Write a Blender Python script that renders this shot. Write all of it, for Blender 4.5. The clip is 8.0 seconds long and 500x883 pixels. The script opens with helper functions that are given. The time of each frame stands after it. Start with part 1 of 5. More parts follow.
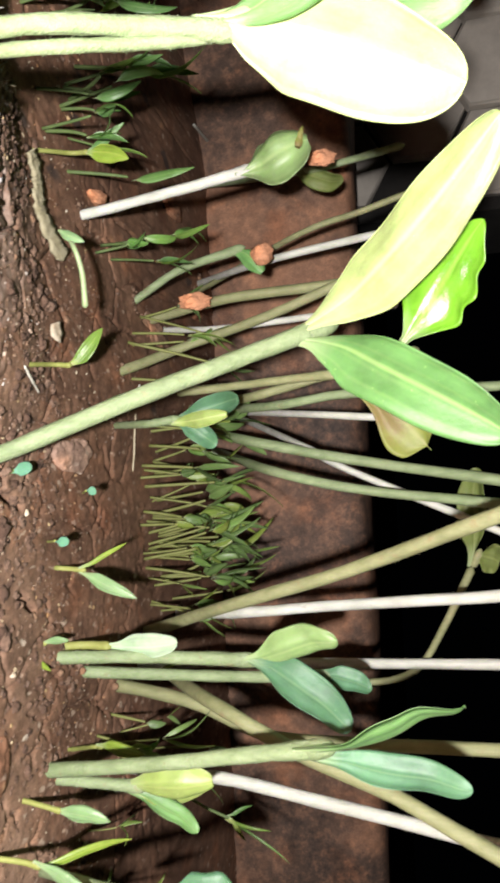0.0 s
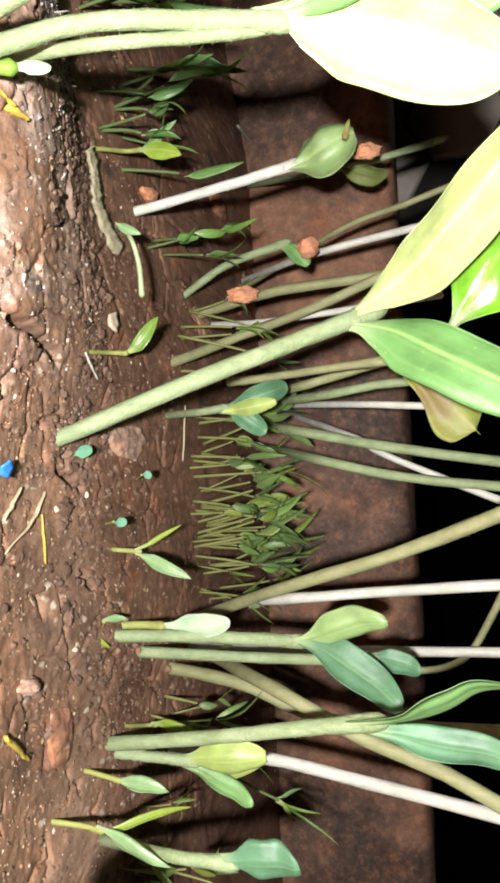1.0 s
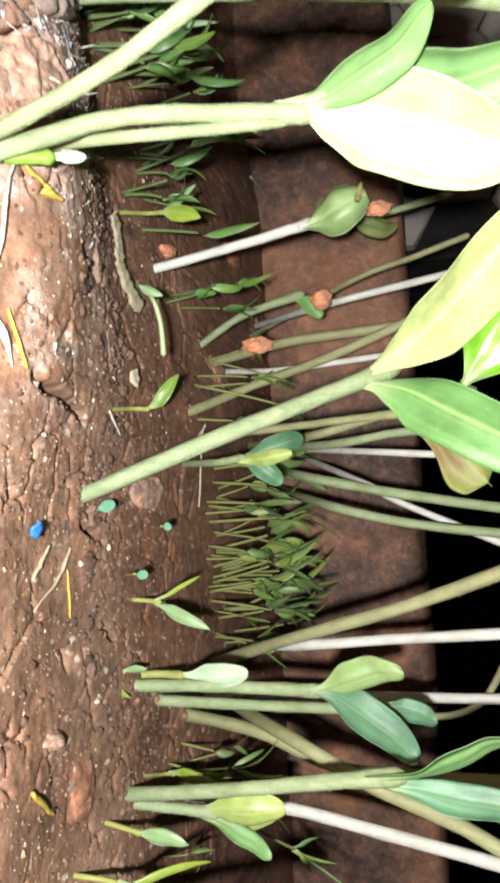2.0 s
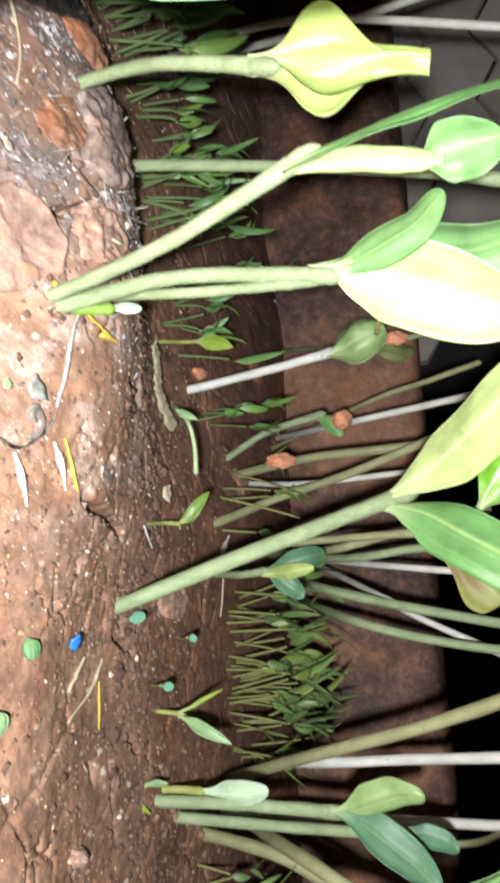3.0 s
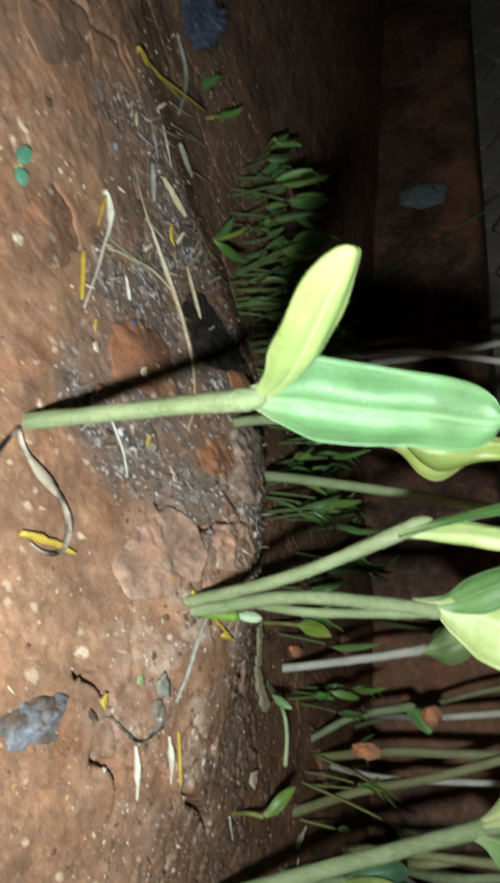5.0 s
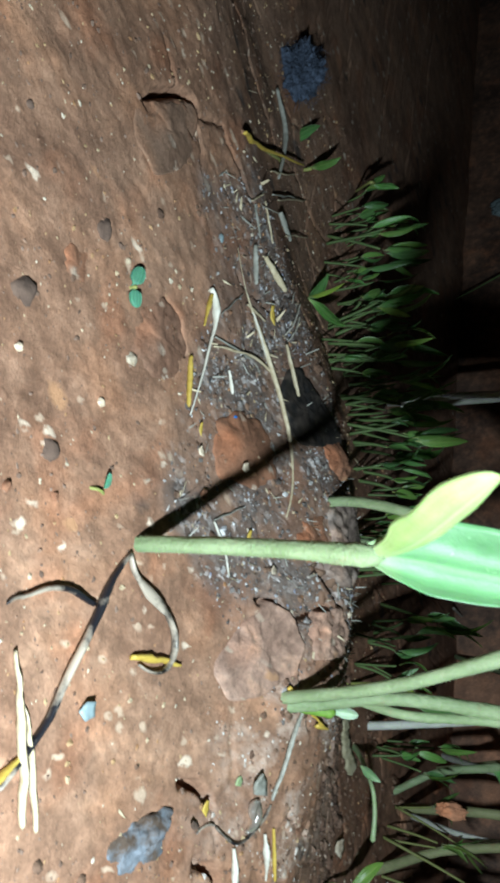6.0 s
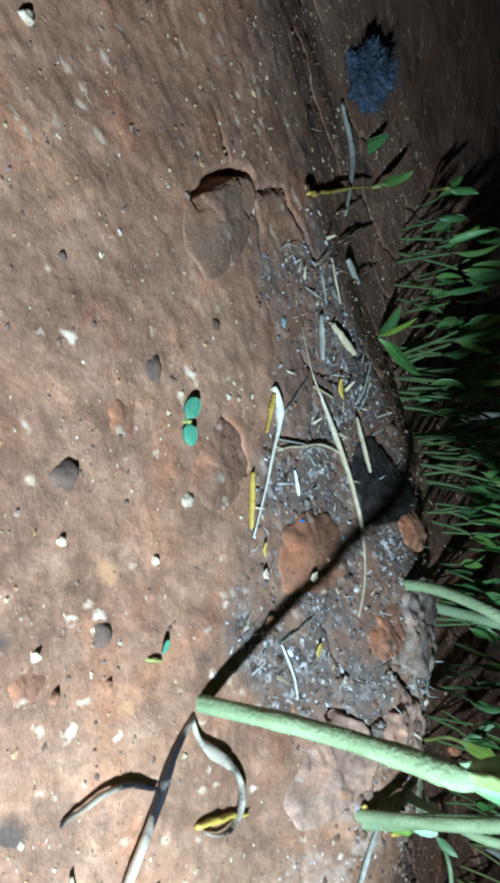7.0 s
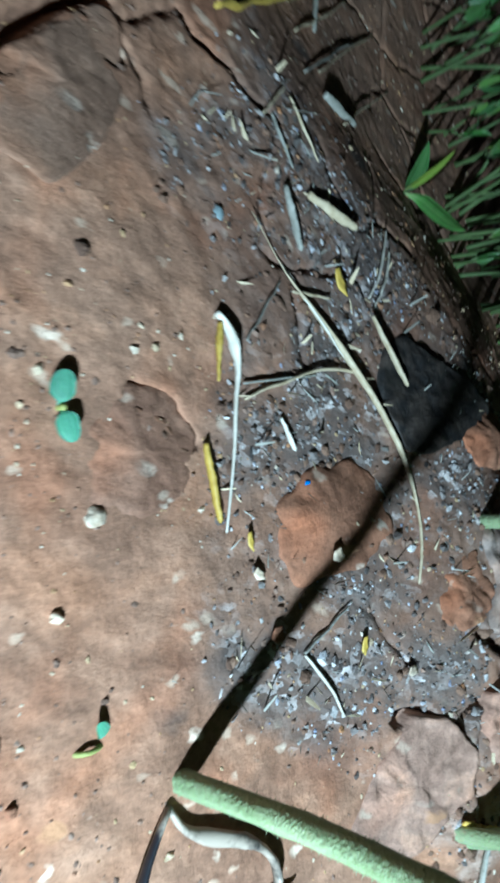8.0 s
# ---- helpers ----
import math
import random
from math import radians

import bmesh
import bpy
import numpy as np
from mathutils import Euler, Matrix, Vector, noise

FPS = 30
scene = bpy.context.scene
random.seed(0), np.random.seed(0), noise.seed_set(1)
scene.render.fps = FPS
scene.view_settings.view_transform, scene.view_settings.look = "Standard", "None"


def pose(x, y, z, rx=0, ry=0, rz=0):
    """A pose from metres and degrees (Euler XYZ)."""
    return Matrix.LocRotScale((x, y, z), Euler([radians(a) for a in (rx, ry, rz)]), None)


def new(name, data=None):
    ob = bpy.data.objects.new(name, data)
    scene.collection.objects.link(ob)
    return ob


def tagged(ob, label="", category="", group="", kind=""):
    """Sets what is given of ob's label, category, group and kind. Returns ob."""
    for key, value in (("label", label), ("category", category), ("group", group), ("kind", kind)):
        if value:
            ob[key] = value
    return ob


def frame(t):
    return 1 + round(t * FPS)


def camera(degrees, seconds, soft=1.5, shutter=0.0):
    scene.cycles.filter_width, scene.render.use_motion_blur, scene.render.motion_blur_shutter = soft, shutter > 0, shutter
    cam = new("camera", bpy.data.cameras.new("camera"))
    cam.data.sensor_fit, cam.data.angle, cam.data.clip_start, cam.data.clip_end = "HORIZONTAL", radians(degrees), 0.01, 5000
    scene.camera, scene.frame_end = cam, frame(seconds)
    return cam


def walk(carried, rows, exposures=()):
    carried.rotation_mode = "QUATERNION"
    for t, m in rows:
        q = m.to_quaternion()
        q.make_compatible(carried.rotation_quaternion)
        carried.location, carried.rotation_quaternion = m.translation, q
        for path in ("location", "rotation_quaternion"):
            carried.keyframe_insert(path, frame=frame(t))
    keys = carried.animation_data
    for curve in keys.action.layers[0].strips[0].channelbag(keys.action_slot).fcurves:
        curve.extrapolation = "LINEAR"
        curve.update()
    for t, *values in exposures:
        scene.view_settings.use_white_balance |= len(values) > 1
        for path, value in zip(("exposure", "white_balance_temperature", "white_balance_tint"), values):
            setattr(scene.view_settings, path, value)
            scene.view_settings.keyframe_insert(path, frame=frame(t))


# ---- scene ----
cam = camera(39.66, 8.0, soft=3.2, shutter=0.4)
ROWS = [
    (0.0, 0.0000, -0.0000, 0.0635, 13.99, -77.88, 75.70),
    (0.5, 0.0039, -0.0033, 0.0618, 12.85, -75.91, 77.28),
    (1.0, 0.0041, -0.0042, 0.0613, 12.63, -74.88, 77.60),
    (2.3, -0.0020, -0.0110, 0.0604, 15.58, -74.21, 79.25),
    (2.5, -0.0012, -0.0129, 0.0615, 15.82, -74.58, 81.62),
    (3.0, -0.0044, -0.0181, 0.0604, 17.26, -73.61, 83.58),
    (3.5, -0.0072, -0.0225, 0.0591, 13.56, -72.82, 92.92),
    (4.0, -0.0115, -0.0241, 0.0607, 13.75, -70.65, 96.84),
    (4.5, -0.0117, -0.0318, 0.0612, 14.13, -71.16, 103.03),
    (5.0, -0.0127, -0.0384, 0.0614, 12.17, -68.47, 108.59),
    (5.2, -0.0132, -0.0424, 0.0604, 11.30, -67.57, 111.35),
    (6.3, -0.0376, -0.0495, 0.0568, 4.12, -60.64, 112.98),
    (6.5, -0.0428, -0.0487, 0.0560, 2.34, -59.77, 112.56),
    (7.0, -0.0577, -0.0536, 0.0525, 1.93, -57.86, 112.52),
    (7.2, -0.0610, -0.0500, 0.0520, 2.26, -56.43, 110.42),
    (7.5, -0.0682, -0.0423, 0.0502, 2.47, -53.73, 106.73),
    (8.0, -0.0763, -0.0221, 0.0501, 7.44, -47.14, 94.60),
]
walk(cam, [(t, pose(x, y, z, rx, ry, rz)) for t, x, y, z, rx, ry, rz in ROWS],
     exposures=[(0.0, 0.2, 6900, 15), (1.2, 0.22, 6900, 15), (3.0, -0.12, 6450, 14), (4.0, -0.72, 6400, 8), (4.5, -1.12, 6500, 4), (5.2, -1.42, 6400, 0),
                (6.3, -1.08, 5300, -5), (8.0, -0.86, 4800, -10)])

# ---- night sky and the small hand torch beside the lens ----
world = bpy.data.worlds.new("night")
scene.world = world
world.use_nodes = True
world.node_tree.nodes["Background"].inputs["Color"].default_value = (0.25, 0.32, 0.45, 1)
world.node_tree.nodes["Background"].inputs["Strength"].default_value = 0.0008

torch_data = bpy.data.lights.new("torch_light", "POINT")
torch_data.energy = 2.7
torch_data.color = (0.97, 0.98, 1.0)
torch_data.shadow_soft_size = 0.0028
torch = new("torch_light", torch_data)
torch.location = (0.004, -0.037, 0.061)

MM = 0.001


# ---- materials ----
def nodes_of(name):
    m = bpy.data.materials.new(name)
    m.use_nodes = True
    return m, m.node_tree.nodes, m.node_tree.links, m.node_tree.nodes["Principled BSDF"]


def noise_node(ns, ls, coords, scale, detail=6, rough=0.6):
    n = ns.new("ShaderNodeTexNoise")
    n.inputs["Scale"].default_value = scale
    n.inputs["Detail"].default_value = detail
    n.inputs["Roughness"].default_value = rough
    ls.new(coords, n.inputs["Vector"])
    return n.outputs["Fac"]


def ramp_node(ns, ls, fac, stops):
    r = ns.new("ShaderNodeValToRGB")
    while len(r.color_ramp.elements) < len(stops):
        r.color_ramp.elements.new(0.5)
    for e, (p, c) in zip(r.color_ramp.elements, stops):
        e.position = p
        e.color = (*c, 1) if len(c) == 3 else c
    ls.new(fac, r.inputs["Fac"])
    return r.outputs["Color"]


def mix_node(ns, ls, a, b, fac, kind="MIX"):
    m = ns.new("ShaderNodeMix")
    m.data_type, m.blend_type = "RGBA", kind
    for sock, val in ((m.inputs[6], a), (m.inputs[7], b), (m.inputs[0], fac)):
        if isinstance(val, (int, float)):
            sock.default_value = val
        elif isinstance(val, tuple):
            sock.default_value = (*val, 1)
        else:
            ls.new(val, sock)
    return m.outputs[2]


def bump_node(ns, ls, bsdf, height, strength, distance):
    b = ns.new("ShaderNodeBump")
    b.inputs["Strength"].default_value = strength
    b.inputs["Distance"].default_value = distance
    ls.new(height, b.inputs["Height"])
    ls.new(b.outputs["Normal"], bsdf.inputs["Normal"])


def coords_of(ns, kind="Object"):
    return ns.new("ShaderNodeTexCoord").outputs[kind]


def soil_material(name, dark, mid, light, ash=False, gloss=0.75, specks=True, spread=24, span=(0.3, 0.5, 0.7)):
    m, ns, ls, b = nodes_of(name)
    co = coords_of(ns)
    dust = noise_node(ns, ls, co, 1500, 4, 0.7)
    rust = noise_node(ns, ls, co, 75, 3, 0.5)
    lie = ns.new("ShaderNodeMapping")
    lie.inputs["Scale"].default_value = (1.0, 0.6, 1.0)
    ls.new(co, lie.inputs["Vector"])
    co = lie.outputs[0]
    big = noise_node(ns, ls, co, spread, 5)
    fine = noise_node(ns, ls, co, 260, 9, 0.75)
    grain = ns.new("ShaderNodeTexVoronoi")
    grain.inputs["Scale"].default_value = 620
    grain.inputs["Randomness"].default_value = 1.0
    warp = mix_node(ns, ls, co, noise_node(ns, ls, co, 300, 3), 0.004)
    ls.new(warp, grain.inputs["Vector"])
    c1 = ramp_node(ns, ls, big, [(span[0], dark), (span[1], mid), (span[2], light)])
    c2 = ramp_node(ns, ls, fine, [(0.32, tuple(v * 0.5 for v in dark)), (0.5, mid), (0.72, tuple(min(1, v * 1.5) for v in light))])
    col = mix_node(ns, ls, c1, c2, 0.45)
    patch = noise_node(ns, ls, co, spread * 3.5, 5, 0.6)
    low = (0.72, 0.70, 0.70) if ash else (0.8, 0.78, 0.77)
    col = mix_node(ns, ls, col, ramp_node(ns, ls, patch, [(0.36, low), (0.52, (1.0, 1.0, 1.0)), (0.68, (1.24, 1.15, 1.06))]), 0.9, "MULTIPLY")
    col = mix_node(ns, ls, col, ramp_node(ns, ls, dust, [(0.3, (0.7, 0.7, 0.7)), (0.5, (1, 1, 1)), (0.7, (1.22, 1.2, 1.18))]), 0.7, "MULTIPLY")
    col = mix_node(ns, ls, col, ramp_node(ns, ls, rust, [(0.54, (1, 1, 1)), (0.68, (1.12, 0.97, 0.88))]), 1.0, "MULTIPLY")
    bits = ns.new("ShaderNodeSeparateColor")
    ls.new(grain.outputs["Color"], bits.inputs[0])
    if specks:
        tone = ramp_node(ns, ls, bits.outputs[0], [(0.0, (0.86, 0.85, 0.84)), (1.0, (1.12, 1.11, 1.1))])
        col = mix_node(ns, ls, col, tone, 0.8, "MULTIPLY")
        for scale, share, tint in ((520, 0.86, (0.46, 0.36, 0.27)), (270, 0.94, (0.38, 0.22, 0.12)), (430, 0.95, (0.64, 0.55, 0.44)), (150, 0.93, (0.06, 0.05, 0.045))):
            dots = ns.new("ShaderNodeTexVoronoi")
            dots.inputs["Scale"].default_value = scale
            ls.new(warp, dots.inputs["Vector"])
            pick = ns.new("ShaderNodeSeparateColor")
            ls.new(dots.outputs["Color"], pick.inputs[0])
            chosen = ramp_node(ns, ls, pick.outputs[2], [(share, (0, 0, 0)), (share + 0.01, (1, 1, 1))])
            disc = ramp_node(ns, ls, dots.outputs["Distance"], [(0.18, (0.85, 0.85, 0.85)), (0.36, (0, 0, 0))])
            col = mix_node(ns, ls, col, tint, mix_node(ns, ls, chosen, disc, 1.0, "MULTIPLY"))
    rough_map = None
    if ash:
        near = ns.new("ShaderNodeAttribute")
        near.attribute_name = "ash"
        speck = ramp_node(ns, ls, noise_node(ns, ls, co, 260, 8, 0.8), [(0.40, (0, 0, 0)), (0.58, (0.85, 0.85, 0.85))])
        amount = mix_node(ns, ls, speck, near.outputs["Fac"], 1.0, "MULTIPLY")
        flakes = ns.new("ShaderNodeTexVoronoi")
        flakes.inputs["Scale"].default_value = 950
        ls.new(warp, flakes.inputs["Vector"])
        split = ns.new("ShaderNodeSeparateColor")
        ls.new(flakes.outputs["Color"], split.inputs[0])
        greys = ramp_node(ns, ls, split.outputs[1], [(0.0, (0.04, 0.034, 0.032)), (0.45, (0.10, 0.084, 0.076)), (0.75, (0.18, 0.162, 0.152)), (0.88, (0.32, 0.305, 0.30)), (1.0, (0.74, 0.74, 0.75))])
        veil = ramp_node(ns, ls, noise_node(ns, ls, co, 120, 6, 0.7), [(0.30, (0.15, 0.15, 0.15)), (0.55, (0.92, 0.92, 0.92))])
        film = mix_node(ns, ls, (0.075, 0.062, 0.056), (0.19, 0.168, 0.155), fine)
        col = mix_node(ns, ls, col, film, mix_node(ns, ls, veil, near.outputs["Fac"], 1.0, "MULTIPLY"))
        col = mix_node(ns, ls, col, greys, amount)
        glint = ramp_node(ns, ls, split.outputs[2], [(0.75, (gloss, gloss, gloss)), (0.95, (0.25, 0.25, 0.25))])
        rough_map = mix_node(ns, ls, (gloss, gloss, gloss), glint, amount)
        pale = ns.new("ShaderNodeAttribute")
        pale.attribute_name = "chalk"
        bleach = mix_node(ns, ls, pale.outputs["Fac"], ramp_node(ns, ls, noise_node(ns, ls, co, 420, 8, 0.8), [(0.40, (0, 0, 0)), (0.62, (1, 1, 1))]), 1.0, "MULTIPLY")
        col = mix_node(ns, ls, col, (0.54, 0.45, 0.39), bleach)
        # soil on the bed side of the rim is multiplied lighter
        crust = ns.new("ShaderNodeAttribute")
        crust.attribute_name = "dry"
        col = mix_node(ns, ls, col, mix_node(ns, ls, col, (1.28, 1.22, 1.17), 1.0, "MULTIPLY"), crust.outputs["Fac"])
        # soil past the rim is multiplied darker and redder
        past_rim = ns.new("ShaderNodeAttribute")
        past_rim.attribute_name = "past_rim"
        col = mix_node(ns, ls, col, mix_node(ns, ls, col, (0.80, 0.72, 0.68), 1.0, "MULTIPLY"), past_rim.outputs["Fac"])
    ls.new(col, b.inputs["Base Color"])
    b.inputs["Roughness"].default_value = gloss
    if rough_map:
        ls.new(rough_map, b.inputs["Roughness"])
    b.inputs["Specular IOR Level"].default_value = 0.28
    h = mix_node(ns, ls, fine, grain.outputs["Distance"], 0.15)
    h = mix_node(ns, ls, h, noise_node(ns, ls, co, 90, 6, 0.6), 0.3)
    h = mix_node(ns, ls, h, dust, 0.32)
    bump_node(ns, ls, b, h, 0.5, 0.001)
    return m


def leaf_material(name, face, vein, back, gloss=0.42, wilt=None, through_light=0.25, vary=False, heel_tone=(0.32, 0.40, 0.21)):
    m, ns, ls, b = nodes_of(name)
    uv = ns.new("ShaderNodeUVMap").outputs["UV"]
    co = coords_of(ns)
    blot = noise_node(ns, ls, co, 130, 5)
    col = ramp_node(ns, ls, blot, [(0.3, tuple(v * 0.7 for v in face)), (0.5, face), (0.72, tuple(v * 1.25 for v in face))])
    # veins: a pale midrib and side ribs that run forward from it
    sep = ns.new("ShaderNodeSeparateXYZ")
    ls.new(uv, sep.inputs["Vector"])
    side = ns.new("ShaderNodeMath")
    side.operation = "ABSOLUTE"
    ls.new(sep.outputs["Y"], side.inputs[0])
    comb = ns.new("ShaderNodeCombineXYZ")
    ls.new(sep.outputs["Y"], comb.inputs["X"])
    flow = mix_node(ns, ls, comb.outputs[0], noise_node(ns, ls, co, 200, 3), 0.10)
    wave = ns.new("ShaderNodeTexWave")
    wave.inputs["Scale"].default_value = 0.72
    wave.inputs["Distortion"].default_value = 0.5
    ls.new(flow, wave.inputs["Vector"])
    ribs = ramp_node(ns, ls, wave.outputs["Fac"], [(0.80, (0, 0, 0)), (0.99, (0.11, 0.11, 0.11))])
    mid = ramp_node(ns, ls, side.outputs[0], [(0.02, (0.6, 0.6, 0.6)), (0.10, (0, 0, 0))])
    col = mix_node(ns, ls, col, vein, ribs)
    col = mix_node(ns, ls, col, vein, mid)
    heel = ramp_node(ns, ls, sep.outputs["X"], [(0.05, (0.85, 0.85, 0.85)), (0.5, (0, 0, 0))])
    col = mix_node(ns, ls, col, heel_tone, heel)
    if wilt:
        rot = noise_node(ns, ls, co, 90, 6, 0.7)
        mask = ramp_node(ns, ls, rot, [(0.52, (0, 0, 0)), (0.66, (0.9, 0.9, 0.9))])
        col = mix_node(ns, ls, col, wilt, mask)
    if vary:
        info = ns.new("ShaderNodeObjectInfo")
        tint = ramp_node(ns, ls, info.outputs["Random"], [(0.0, (0.6, 0.62, 0.7)), (0.4, (1.0, 1.0, 1.0)), (0.75, (1.35, 1.1, 0.7)), (1.0, (1.1, 1.25, 1.1))])
        col = mix_node(ns, ls, col, tint, 1.0, "MULTIPLY")
    spots = ramp_node(ns, ls, noise_node(ns, ls, co, 800, 3), [(0.7, (0, 0, 0)), (0.78, (0.7, 0.7, 0.7))])
    col = mix_node(ns, ls, col, tuple(v * 1.4 for v in vein), spots)
    ls.new(col, b.inputs["Base Color"])
    b.inputs["Roughness"].default_value = gloss
    b.inputs["Subsurface Weight"].default_value = through_light
    b.inputs["Subsurface Radius"].default_value = (0.5, 1.0, 0.25)
    b.inputs["Subsurface Scale"].default_value = 0.0012
    h = mix_node(ns, ls, wave.outputs["Fac"], noise_node(ns, ls, co, 700, 5, 0.7), 0.85)
    bump_node(ns, ls, b, h, 0.32, 0.0005)
    return m


def stem_material(name, low, high, fuzz=0.35, soiled=0.64):
    m, ns, ls, b = nodes_of(name)
    co = coords_of(ns)
    stripes = ns.new("ShaderNodeMapping")
    stripes.inputs["Scale"].default_value = (1, 1, 0.12)
    ls.new(co, stripes.inputs["Vector"])
    fac = noise_node(ns, ls, stripes.outputs[0], 900, 4)
    blot = noise_node(ns, ls, co, 160, 5)
    col = mix_node(ns, ls, ramp_node(ns, ls, fac, [(0.35, low), (0.65, high)]),
                   ramp_node(ns, ls, blot, [(0.3, tuple(v * 0.75 for v in low)), (0.7, high)]), 0.5)
    dirt = ramp_node(ns, ls, noise_node(ns, ls, co, 240, 8, 0.8), [(soiled, (0, 0, 0)), (soiled + 0.16, (0.75, 0.75, 0.75))])
    col = mix_node(ns, ls, col, (0.27, 0.17, 0.09), dirt)
    ls.new(col, b.inputs["Base Color"])
    b.inputs["Roughness"].default_value = 0.68
    b.inputs["Subsurface Weight"].default_value = 0.2
    b.inputs["Subsurface Radius"].default_value = (0.6, 1.0, 0.3)
    b.inputs["Subsurface Scale"].default_value = 0.001
    bump_node(ns, ls, b, noise_node(ns, ls, co, 1800, 3), fuzz, 0.0005)
    return m


def dry_material(name, low, high, gloss=0.6, scale=500, relief=0.4, span=(0.3, 0.7)):
    m, ns, ls, b = nodes_of(name)
    co = coords_of(ns)
    info = ns.new("ShaderNodeObjectInfo")
    fac = noise_node(ns, ls, co, scale, 6, 0.65)
    col = ramp_node(ns, ls, fac, [(span[0], low), (span[1], high)])
    shift = ramp_node(ns, ls, info.outputs["Random"], [(0.0, (0.75, 0.75, 0.75)), (1.0, (1, 1, 1))])
    col = mix_node(ns, ls, col, shift, 1.0, "MULTIPLY")
    ls.new(col, b.inputs["Base Color"])
    b.inputs["Roughness"].default_value = gloss
    bump_node(ns, ls, b, fac, relief, 0.0006)
    return m


def island_material(name, stops, gloss=0.8, relief=0.5):
    m, ns, ls, b = nodes_of(name)
    geo = ns.new("ShaderNodeNewGeometry")
    col = ramp_node(ns, ls, geo.outputs["Random Per Island"], stops)
    co = coords_of(ns)
    fac = noise_node(ns, ls, co, 900, 5, 0.7)
    shade = ramp_node(ns, ls, fac, [(0.3, (0.6, 0.6, 0.6)), (0.7, (1, 1, 1))])
    ls.new(mix_node(ns, ls, col, shade, 1.0, "MULTIPLY"), b.inputs["Base Color"])
    b.inputs["Roughness"].default_value = gloss
    bump_node(ns, ls, b, fac, relief, 0.0008)
    return m


soil = soil_material("damp_red_soil", (0.132, 0.075, 0.048), (0.235, 0.141, 0.092), (0.345, 0.225, 0.155), ash=True, gloss=0.85)
clod_soil = soil_material("dry_pink_soil", (0.28, 0.178, 0.13), (0.38, 0.25, 0.188), (0.48, 0.34, 0.265), gloss=0.92, spread=70)
orange_soil = soil_material("orange_clay", (0.20, 0.10, 0.06), (0.26, 0.13, 0.075), (0.32, 0.165, 0.10), gloss=0.9)
kerb_clay = soil_material("stained_clay_kerb", (0.042, 0.034, 0.030), (0.155, 0.095, 0.068), (0.40, 0.205, 0.12), gloss=0.65, specks=False, spread=17, span=(0.4, 0.5, 0.6))
block_face = dry_material("grey_cement", (0.48, 0.44, 0.38), (0.66, 0.61, 0.53), 0.9, 60, 0.5)
joint_dark = dry_material("dark_joint", (0.012, 0.011, 0.010), (0.03, 0.027, 0.024), 0.95, 90, 0.5)

leaf_pale = leaf_material("pale_cotyledon", (0.40, 0.52, 0.20), (0.56, 0.64, 0.36), None, 0.42, heel_tone=(0.42, 0.49, 0.25))
leaf_near = leaf_material("near_cotyledon", (0.27, 0.38, 0.13), (0.44, 0.54, 0.26), None, 0.4)
leaf_green = leaf_material("green_cotyledon", (0.12, 0.28, 0.085), (0.34, 0.50, 0.18), None, 0.45)
leaf_mid = leaf_material("mid_green_cotyledon", (0.13, 0.27, 0.09), (0.30, 0.46, 0.18), None, 0.5)
leaf_blue = leaf_material("blue_green_cotyledon", (0.08, 0.20, 0.105), (0.18, 0.32, 0.17), None, 0.5)
leaf_bud = leaf_material("pale_closed_bud", (0.22, 0.34, 0.13), (0.34, 0.46, 0.20), None, 0.42)
leaf_teal = leaf_material("teal_green_cotyledon", (0.105, 0.235, 0.095), (0.22, 0.37, 0.19), None, 0.5)
leaf_yellow = leaf_material("yellow_green_bud", (0.31, 0.41, 0.12), (0.44, 0.52, 0.18), None, 0.4)
leaf_bright = leaf_material("glossy_true_leaf", (0.16, 0.42, 0.03), (0.34, 0.58, 0.10), None, 0.22)
leaf_olive = leaf_material("olive_leaf", (0.14, 0.18, 0.05), (0.24, 0.28, 0.10), None, 0.5)
leaf_wilt = leaf_material("wilted_leaf", (0.21, 0.24, 0.05), (0.27, 0.28, 0.09), None, 0.55, wilt=(0.19, 0.14, 0.05), heel_tone=(0.20, 0.15, 0.07))
grass_green = leaf_material("grass_blade", (0.095, 0.205, 0.058), (0.18, 0.30, 0.10), None, 0.38, vary=True)
grass_thin = leaf_material("olive_grass_blade", (0.125, 0.21, 0.062), (0.22, 0.31, 0.12), None, 0.40, vary=True)
grass_thin_base = stem_material("olive_grass_stalk", (0.15, 0.17, 0.045), (0.25, 0.265, 0.09), 0.2)
grass_base = stem_material("grass_stalk", (0.07, 0.115, 0.035), (0.13, 0.19, 0.06), 0.2)
stem_green = stem_material("pale_green_stem", (0.18, 0.25, 0.11), (0.31, 0.385, 0.215), 0.6, 0.57)
stem_white = stem_material("whitish_stem", (0.48, 0.50, 0.42), (0.68, 0.69, 0.62), 0.5, 0.6)
stem_olive = stem_material("olive_stem", (0.20, 0.215, 0.095), (0.31, 0.32, 0.165), soiled=0.55)
straw = dry_material("dry_straw", (0.42, 0.34, 0.20), (0.68, 0.60, 0.42), 0.5, 700)
straw_dull = dry_material("dried_crust", (0.30, 0.26, 0.15), (0.47, 0.43, 0.29), 0.8, 500, 0.8)
straw_yellow = dry_material("yellow_straw", (0.50, 0.34, 0.05), (0.66, 0.50, 0.10), 0.5, 700)
charcoal = dry_material("charred_wood", (0.012, 0.011, 0.0105), (0.085, 0.066, 0.052), 0.65, 300, 1.0, (0.42, 0.72))
white_grit = dry_material("white_stone", (0.46, 0.35, 0.23), (0.76, 0.66, 0.50), 0.8, 500, 0.8, (0.35, 0.6))
